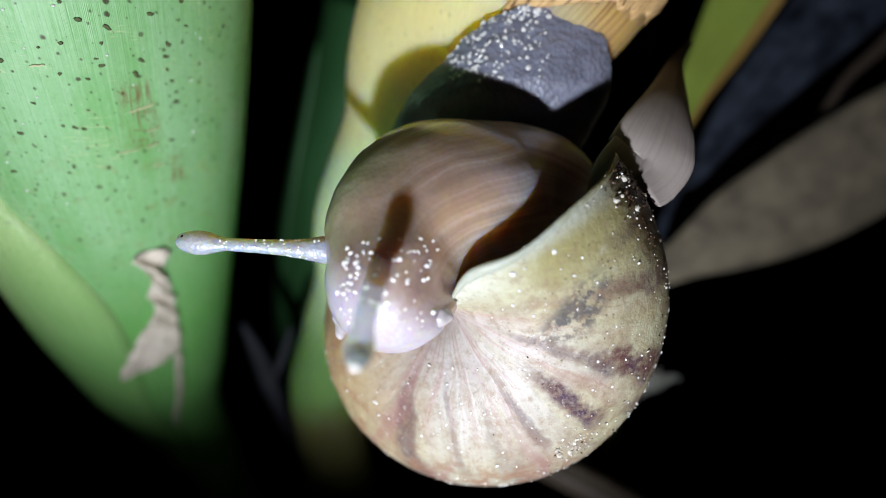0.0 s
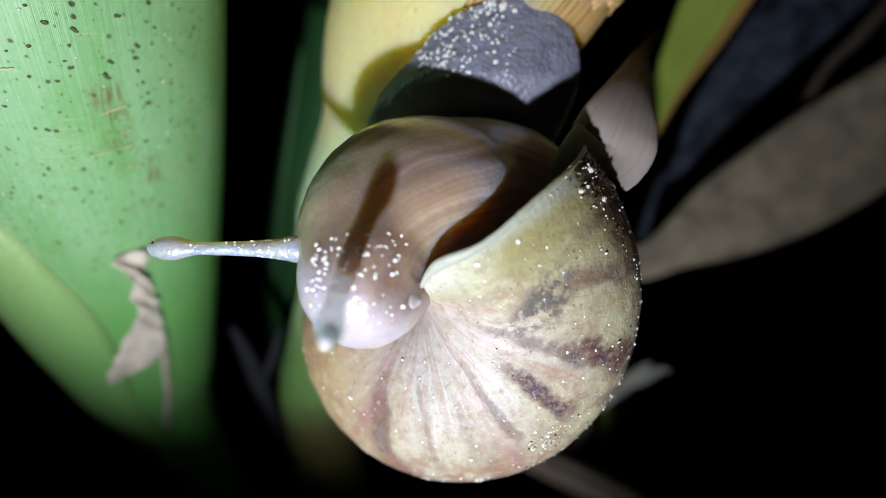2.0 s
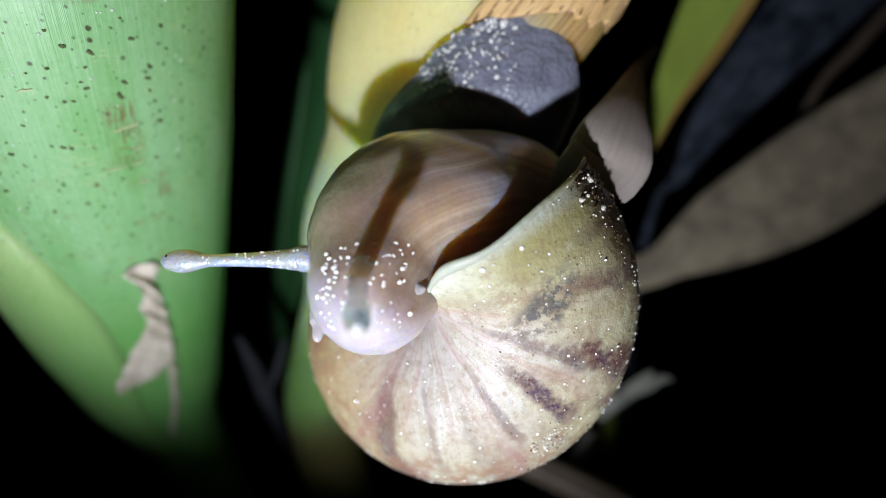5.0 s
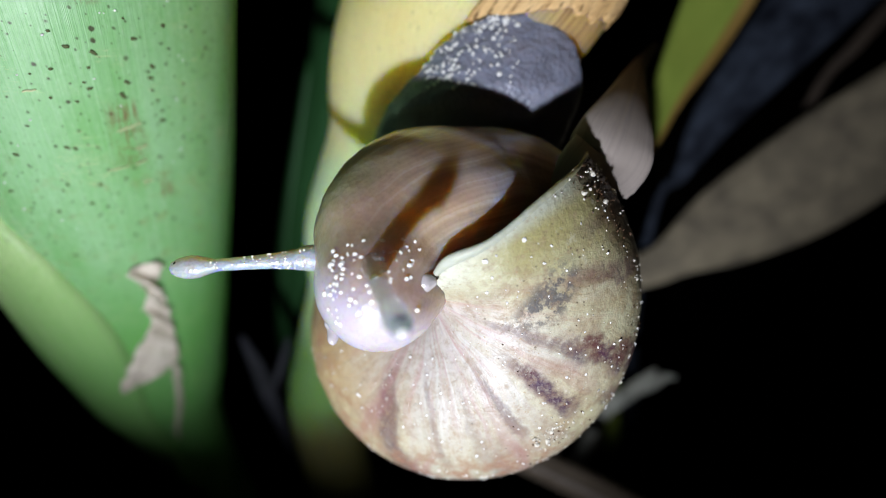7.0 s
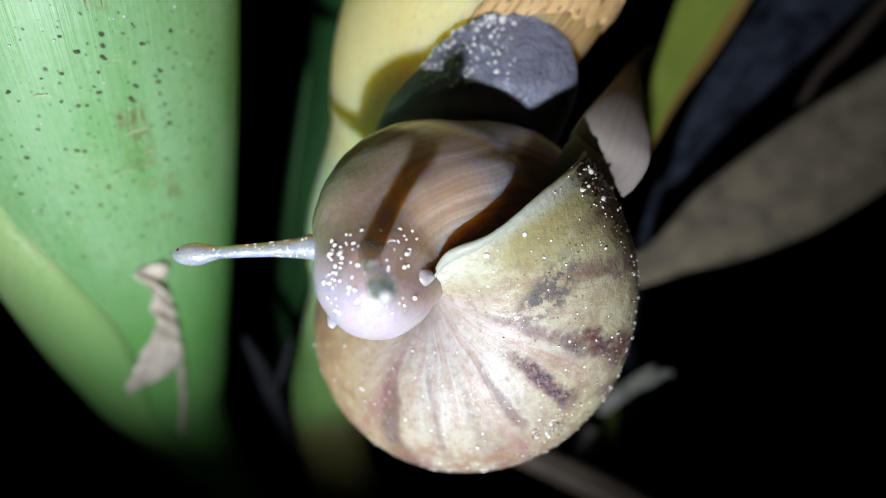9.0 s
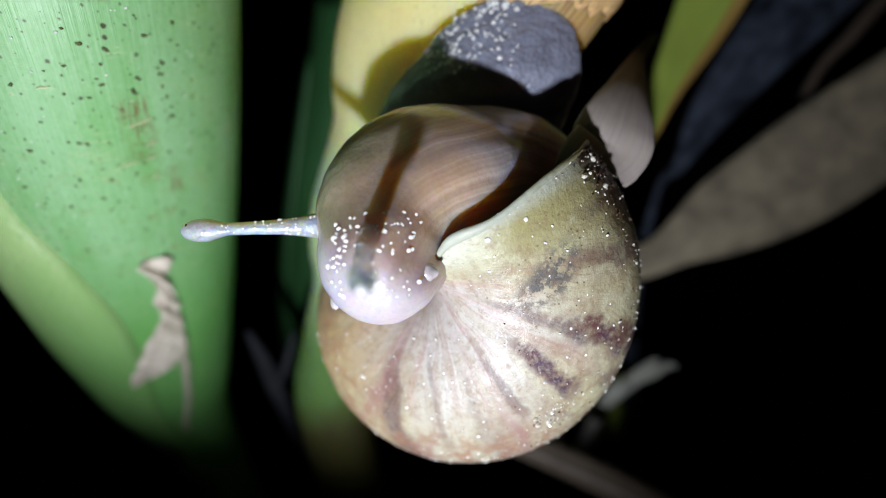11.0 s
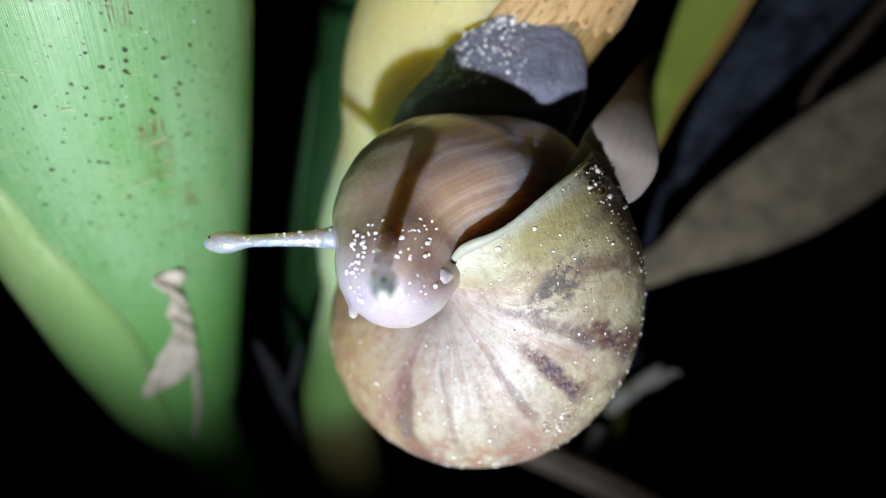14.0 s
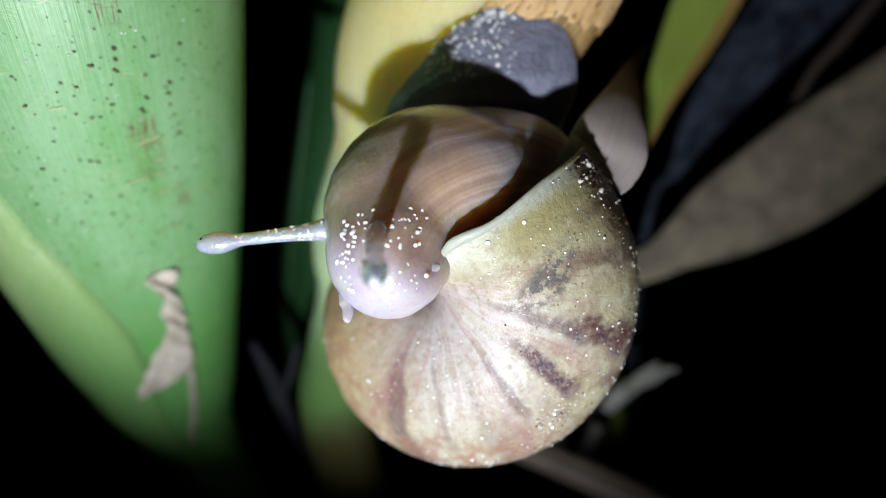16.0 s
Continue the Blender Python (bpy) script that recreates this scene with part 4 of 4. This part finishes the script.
def tentacle_mesh(length, base_r, mid_r, bulb_r, bend, rings=40, seg=22):
    """A stalk along +z from its root with a swollen tip."""
    pts, uvs = [], []
    for i in range(rings + 1):
        f = i / rings
        z = -1.2 + (length + 1.2 + bulb_r) * f
        if z < length - bulb_r:
            q = max(z, 0) / (length - bulb_r)
            r = mid_r + (base_r - mid_r) * math.exp(-4.2 * q)
            swell = max(0.0, (z - (length - 3.2 * bulb_r)) / (2.2 * bulb_r))
            r += (bulb_r - mid_r) * swell ** 2 * (3 - 2 * swell)
        else:
            q = min((z - (length - bulb_r)) / (2 * bulb_r), 1.0)
            r = bulb_r * math.sqrt(max(1 - q * q, 0.0002))
        x = bend * math.sin(math.pi * min(max(z / length, 0), 1))
        row = []
        for j in range(seg):
            a = 2 * math.pi * j / seg
            k = 1 + 0.05 * noise.noise(Vector((math.cos(a), math.sin(a), z * 1.2)))
            row.append(Vector((x + r * k * math.cos(a), r * k * math.sin(a), z)))
        pts.append(row)
        uvs.append([(j, z) for j in range(seg + 1)])
    return grid_mesh(pts, uvs, True, True)


def build_snail():
    mats = {"shell": make_shell(), "lip": make_lip(),
            "skin": make_flesh("snail_skin", (0.415, 0.28, 0.22), (0.46, 0.43, 0.50), 0.6, 0.10, 1500, split=(1.5, -4.5, 0.5), lines=(1.0, -3.0, -5.0)),
            "foot": make_flesh("foot_skin", (0.25, 0.255, 0.33), (0.3, 0.28, 0.3), 0.8, 0.24, 1500, depth=(0.0022, 0.0017, 0.0015)),
            "stalk": make_flesh("tentacle_skin", (0.42, 0.44, 0.52), (0.5, 0.46, 0.5), 0.8, 0.10, 2200),
            "clear": make_clear("clear_tentacle_flesh", (0.80, 0.88, 0.87), 0.86, 1.05),
            "eye": make_speck("eye_spot", (0.02, 0.02, 0.03), 0.2), "tip": make_clear("tip_flesh", (0.72, 0.82, 0.83), 0.66, 1.05), "pale": make_clear("pale_flesh", (0.58, 0.53, 0.55), 0.15),
            "slime": make_slime(), "sand": make_speck("sand_grain", (0.75, 0.70, 0.62), 0.18), "crumb": make_speck("soil_crumb", (0.085, 0.048, 0.028), 0.3)}
    snail = thing("land_snail", [v * SIZE for v in SNAIL], "wet land snail with striped tan shell hanging from the yellowing stalk", "snail")
    p = {"shell": build_shell(snail, mats), "body": build_body(snail, mats), "foot": build_foot(snail, mats)}
    scatter_glint_beads(p["body"], mats, 110, lambda c, m: m.y < -0.72 and (-9.5 < c.x < 0.0 or rare(c)) and -7.0 < c.z < 1.0, (0.10, 0.24), 0.22, 3)
    scatter_glint_beads(p["foot"], mats, 200, lambda c, m: m.y < -0.4 and 0.5 < c.x < 12 and 19 < c.z < 29, (0.09, 0.25), 0.14, 5)
    scatter_glint_beads(p["shell"], mats, 600, lambda c, m: m.y < -0.2 and (c.x > 4 or c.z < -12), (0.07, 0.17), 0.42, 8)
    scatter_glint_beads(p["shell"], mats, 16, lambda c, m: m.y < -0.3 and 3.5 < c.x < 8.0 and -3.5 < c.z < 1.0, (0.12, 0.30), 0.15, 31)
    p["left"] = grown_part("tentacle", tentacle_mesh(12.6, 1.40, 0.62, 1.20, 0.35), mats["stalk"], snail, "long greyish eye tentacle stretched sideways")
    scatter_glint_beads(p["left"], mats, 60, lambda c, m: m.x > 0.4 and c.z - SNAIL[2] < 9.5, (0.06, 0.13), 0.25, 12, (0.93, -0.38, 0.1))
    grown_part("eye", blob(0.22, (1, 1, 0.8), 0.05, (0.62, 0.45, 12.9)), mats["eye"], p["left"], "tiny dark eye")
    p["right"] = grown_part("tentacle", tentacle_mesh(12.8, 1.45, 0.75, 1.05, -0.3), mats["clear"], snail, "translucent eye tentacle stretched forwards")
    grown_part("eye", blob(0.20, (1, 1, 0.6), 0.05, (0.1, 0.55, 12.6)), mats["eye"], p["right"], "tiny dark eye")
    grown_part("bulb", blob(0.82, (1, 1, 0.9), 0.04, (0.0, 0.0, 12.85)), mats["tip"], p["right"], "pale bluish swollen tip")
    # white cap put on as the highlight of the wet tip
    grown_part("tip_glint", blob(0.34, (1, 1, 0.45), 0.03, (0.0, -0.1, 13.72)), mats["slime"], p["right"], "white cap added as the glint on the wet tip")
    p["lobe"] = grown_part("mouth_lobe", blob(1.15, (1.2, 0.9, 0.85), 0.12, (-1.2, 0.9, -0.1), 4, 2.0), mats["pale"], snail, "pale swollen mouth lobe")
    p["palp"] = grown_part("feeler", tentacle_mesh(1.4, 0.75, 0.52, 0.6, 0.1, 18, 16), mats["pale"], snail, "short pale lower feeler")
    return p


build_ground()
build_green_stalk()
build_yellow_stalk()
build_back_stalk()
build_leaves()
build_fibres()
SNAIL_PARTS = build_snail()


# ---- what moves ----
def mm_pose(x, y, z, rx=0, ry=0, rz=0):
    return pose(x * MM, y * MM, z * MM, rx, ry, rz)


def aim(x, y, z, tx, ty, tz):
    """The pose of a tentacle rooted at the first point whose tip points to the second."""
    turn = (Vector((tx, ty, tz)) - Vector((x, y, z))).to_track_quat("Z", "Y").to_matrix().to_4x4()
    return Matrix.Translation(Vector((x, y, z)) * MM) @ turn


def motions():
    p = SNAIL_PARTS
    walk(p["shell"], [(t, mm_pose(*r)) for t, *r in [
    (0, -0.01, 0.07, -0.04, -0, 0.07, 0.75),
    (0.5, 0.16, 0.27, 0.05, -0.24, 0.62, 1.28),
    (1, 0.22, 0.22, -0.06, -0.34, 0.85, 1.34),
    (1.5, 0.31, -0.16, -0.25, -0.02, 0.61, 1.32),
    (2, 0.36, -0.38, -0.63, -0.2, 0.87, 0.77),
    (2.5, 0.5, -0.49, -0.74, -0.19, 1.41, 1),
    (3, 0.62, -0.26, -0.51, -0.2, 1.59, 1.43),
    (3.5, 0.63, -0.32, -0.45, -0.15, 1.43, 1.19),
    (4, 0.7, -0.03, -0.12, -0.26, 1.09, 1.67),
    (6.5, 0.57, -0.21, 0.09, -0.65, 1.7, 1.73),
    (7, 0.74, 0.01, 0.24, -0.98, 1.85, 1.77),
    (7.5, 0.67, 0.02, 0.3, -1.46, 1.97, 1.71),
    (8, 0.69, 0.2, 0.25, -1.62, 1.67, 1.54),
    (8.5, 0.62, 0.19, 0.4, -1.25, 1.7, 1.42),
    (9, 0.48, -0.21, 0.39, -1.28, 2.38, 1.79),
    (11.5, 0.26, -0.01, 0.63, -2.77, 3.09, 1.15),
    (12, 0.25, 0.31, 0.75, -2.88, 2.88, 1.56),
    (12.5, 0.13, 0.41, 1.05, -2.57, 2.51, 1.25),
    (13, 0.27, 0.36, 0.88, -2.35, 2.35, 1.87),
    (13.5, 0.36, 0.14, 1.08, -2.82, 2.74, 1.58),
    (14, 0.28, 0.19, 1.17, -3.27, 2.97, 0.99),
    (14.5, 0.25, 0.25, 1.12, -3.22, 2.99, 1.22),
    (15, 0.14, 0.21, 1.09, -3.37, 3.23, 1.05),
    (15.5, 0.31, -0.17, 1, -3.08, 3.05, 0.89),
    (16, 0.37, -0.24, 0.92, -3.58, 3.4, 0.59),
    ]])
    body = [
    (0, 0, -0, 0),
    (0.5, 0.6, -0.02, -0.26),
    (1, 0.92, -0.01, -0.45),
    (1.5, 1.21, -0.16, -0.39),
    (2, 0.81, -0.33, -0.73),
    (2.5, 0.72, -0.7, -1.03),
    (3, 1.11, -0.48, -1),
    (3.5, 1.03, -0.56, -0.67),
    (4, 1.18, -0.4, -0.24),
    (6.5, 1.41, -0.63, -0.44),
    (7, 1.83, -0.57, -0.38),
    (7.5, 2.02, -0.79, -0.28),
    (8, 1.69, -0.56, 0.07),
    (8.5, 0.84, -0.64, 0.39),
    (9, 1.02, -1.09, 0.45),
    (11.5, 1.11, -1.28, 1.27),
    (12, 1.39, -1.2, 1.5),
    (12.5, 1.56, -0.99, 1.85),
    (13, 1.31, -1.18, 1.82),
    (13.5, 1.41, -1.33, 1.95),
    (14, 1.32, -1.45, 2.2),
    (14.5, 1.25, -1.39, 2.37),
    (15, 1.51, -1.39, 2.41),
    (15.5, 1.3, -1.68, 2.61),
    (16, 1.57, -1.69, 2.54),
    ]
    walk(p["body"], [(t, mm_pose(x, y, z)) for t, x, y, z in body])
    walk(p["foot"], [(t, mm_pose(0.5 * x, 0.8 * y, 0.6 * z)) for t, x, y, z in body])
    walk(p["left"], [(t, aim(*r)) for t, *r in [
    (0, -20.57, -6.72, 7.18, -34.33, -8.96, 8.03),
    (0.5, -20.1, -6.74, 6.9, -33.96, -8.98, 7.44),
    (1, -19.93, -6.73, 6.7, -34.02, -8.97, 7.43),
    (1.5, -19.75, -6.88, 6.74, -33.76, -9.12, 7.25),
    (2, -20.07, -7.05, 6.44, -34.29, -9.29, 6.87),
    (2.5, -20.02, -7.42, 6.16, -34.21, -9.66, 6.75),
    (3, -19.68, -7.2, 6.26, -33.99, -9.44, 6.57),
    (3.5, -19.74, -7.28, 6.63, -34.04, -9.52, 7.2),
    (4, -19.74, -7.12, 6.98, -33.91, -9.36, 7.34),
    (6.5, -19.5, -7.35, 6.42, -34.21, -9.59, 6.11),
    (7, -19.14, -7.29, 6.49, -33.94, -9.53, 5.84),
    (7.5, -18.84, -7.51, 6.67, -33.5, -9.75, 6.01),
    (8, -19.18, -7.28, 7.13, -33.59, -9.52, 6.37),
    (8.5, -19.96, -7.36, 7.54, -33.65, -9.6, 7.64),
    (9, -19.6, -7.81, 7.66, -33.32, -10.05, 7.32),
    (11.5, -18.83, -8, 9.31, -32.89, -10.24, 9.3),
    (12, -18.58, -7.92, 9.33, -32.52, -10.16, 9.09),
    (12.5, -18.44, -7.71, 9.5, -32.01, -9.95, 8.93),
    (13, -18.83, -7.9, 9.52, -32.47, -10.14, 9.73),
    (13.5, -18.53, -8.05, 9.5, -32.21, -10.29, 9.51),
    (14, -18.44, -8.17, 9.59, -32.04, -10.41, 9.63),
    (14.5, -18.34, -8.11, 9.61, -31.83, -10.35, 9.37),
    (15, -18.13, -8.11, 9.7, -31.44, -10.35, 8.97),
    (15.5, -18.32, -8.4, 9.94, -31.61, -10.64, 9.32),
    (16, -18.1, -8.41, 9.93, -31.46, -10.65, 9.02),
    ]])
    walk(p["right"], [(t, aim(*r)) for t, *r in [
    (0, -12.32, -13.89, 6.83, -13.06, -26.86, -1.11),
    (0.5, -11.72, -13.91, 6.57, -12.34, -27.31, -0.66),
    (1, -11.4, -13.9, 6.39, -11.58, -27.68, -0.11),
    (1.5, -11.11, -14.04, 6.44, -11.21, -27.84, -0.01),
    (2, -11.51, -14.22, 6.1, -11.31, -27.88, -0.63),
    (2.5, -11.6, -14.59, 5.8, -10.56, -28.23, -0.91),
    (3, -11.21, -14.37, 5.83, -9.72, -27.84, -1.14),
    (3.5, -11.29, -14.45, 6.16, -9.44, -28.26, 0.01),
    (4, -11.14, -14.29, 6.6, -9.79, -28.55, 1.43),
    (6.5, -10.91, -14.51, 6.39, -7.07, -28.11, 0.69),
    (7, -10.49, -14.46, 6.46, -6.02, -27.69, 0.38),
    (7.5, -10.3, -14.68, 6.55, -5.69, -27.76, 0.24),
    (8, -10.63, -14.45, 6.91, -6.81, -28.01, 1.11),
    (8.5, -11.48, -14.52, 7.22, -8, -28.63, 2.64),
    (9, -11.3, -14.98, 7.28, -7.85, -29.12, 2.79),
    (11.5, -11.21, -15.16, 8.1, -10.39, -29.26, 2.4),
    (12, -10.93, -15.08, 8.33, -10.17, -29.17, 2.58),
    (12.5, -10.76, -14.87, 8.68, -10.25, -29.28, 3.77),
    (13, -11.01, -15.07, 8.65, -10.44, -29.6, 4.12),
    (13.5, -10.91, -15.22, 8.78, -10.4, -29.46, 3.4),
    (14, -11, -15.33, 9.03, -9.99, -29.5, 3.53),
    (14.5, -11.07, -15.28, 9.21, -9.57, -29.38, 3.64),
    (15, -10.81, -15.28, 9.24, -9.5, -29.42, 3.73),
    (15.5, -11.02, -15.57, 9.45, -9.74, -29.64, 3.75),
    (16, -10.75, -15.58, 9.38, -9.46, -29.65, 3.7),
    ]])
    walk(p["lobe"], [(t, mm_pose(*r)) for t, *r in [
    (0, -5.95, -14, 0.64),
    (0.5, -5.49, -14.02, 1.02),
    (1, -5.25, -14.01, 1.14),
    (1.5, -5.13, -14.16, 1.24),
    (2, -5.38, -14.33, 0.93),
    (2.5, -4.81, -14.7, 0.74),
    (3, -4.68, -14.48, 1.22),
    (3.5, -4.84, -14.56, 1.95),
    (4, -5.15, -14.4, 2.75),
    (6.5, -4.43, -14.63, 3.52),
    (7, -4.06, -14.57, 3.58),
    (7.5, -4.24, -14.79, 4.02),
    (8, -4.6, -14.56, 4.42),
    (8.5, -5.3, -14.64, 4.12),
    (9, -4.85, -15.09, 3.77),
    (11.5, -4.86, -15.28, 3.19),
    (12, -4.8, -15.2, 3.79),
    (12.5, -4.9, -14.99, 4.66),
    (13, -4.83, -15.18, 4.31),
    (13.5, -4.68, -15.33, 4.39),
    (14, -4.66, -15.45, 4.5),
    (14.5, -4.78, -15.39, 4.79),
    (15, -4.9, -15.39, 4.79),
    (15.5, -4.86, -15.68, 4.6),
    (16, -4.85, -15.69, 4.66),
    ]])
    walk(p["palp"], [(t, mm_pose(x, y - 1.5 + max(0, 4 - t) * 0.5, z + 2.0, 155, 0, 15)) for t, x, y, z in [
    (0, -17.8, -10.08, -2.29),
    (0.5, -17.91, -10.1, -1.75),
    (1, -17.42, -10.09, -1.87),
    (1.5, -17.08, -10.24, -1.89),
    (2, -16.22, -10.41, -2.69),
    (2.5, -15.5, -10.78, -2.91),
    (3, -16.06, -10.56, -1.61),
    (3.5, -16.77, -10.64, -0.84),
    (4, -17.05, -10.48, -1.15),
    (6.5, -15.45, -10.71, -2.97),
    (7, -15.26, -10.65, -2.86),
    (7.5, -15.57, -10.87, -2.44),
    (8, -15.74, -10.64, -2),
    (8.5, -16.42, -10.72, -1.44),
    (9, -16.02, -11.17, -1.45),
    (11.5, -16.09, -11.36, -0.29),
    (12, -16.62, -11.28, -0.23),
    (12.5, -16.63, -11.07, 0.4),
    (13, -16.39, -11.26, -0.03),
    (13.5, -15.75, -11.41, 0.46),
    (14, -15.83, -11.53, 0.19),
    (14.5, -16.18, -11.47, 0.18),
    (15, -16.06, -11.47, -0.38),
    (15.5, -15.74, -11.76, -0.37),
    (16, -15.36, -11.77, -0.97),
    ]])


motions()
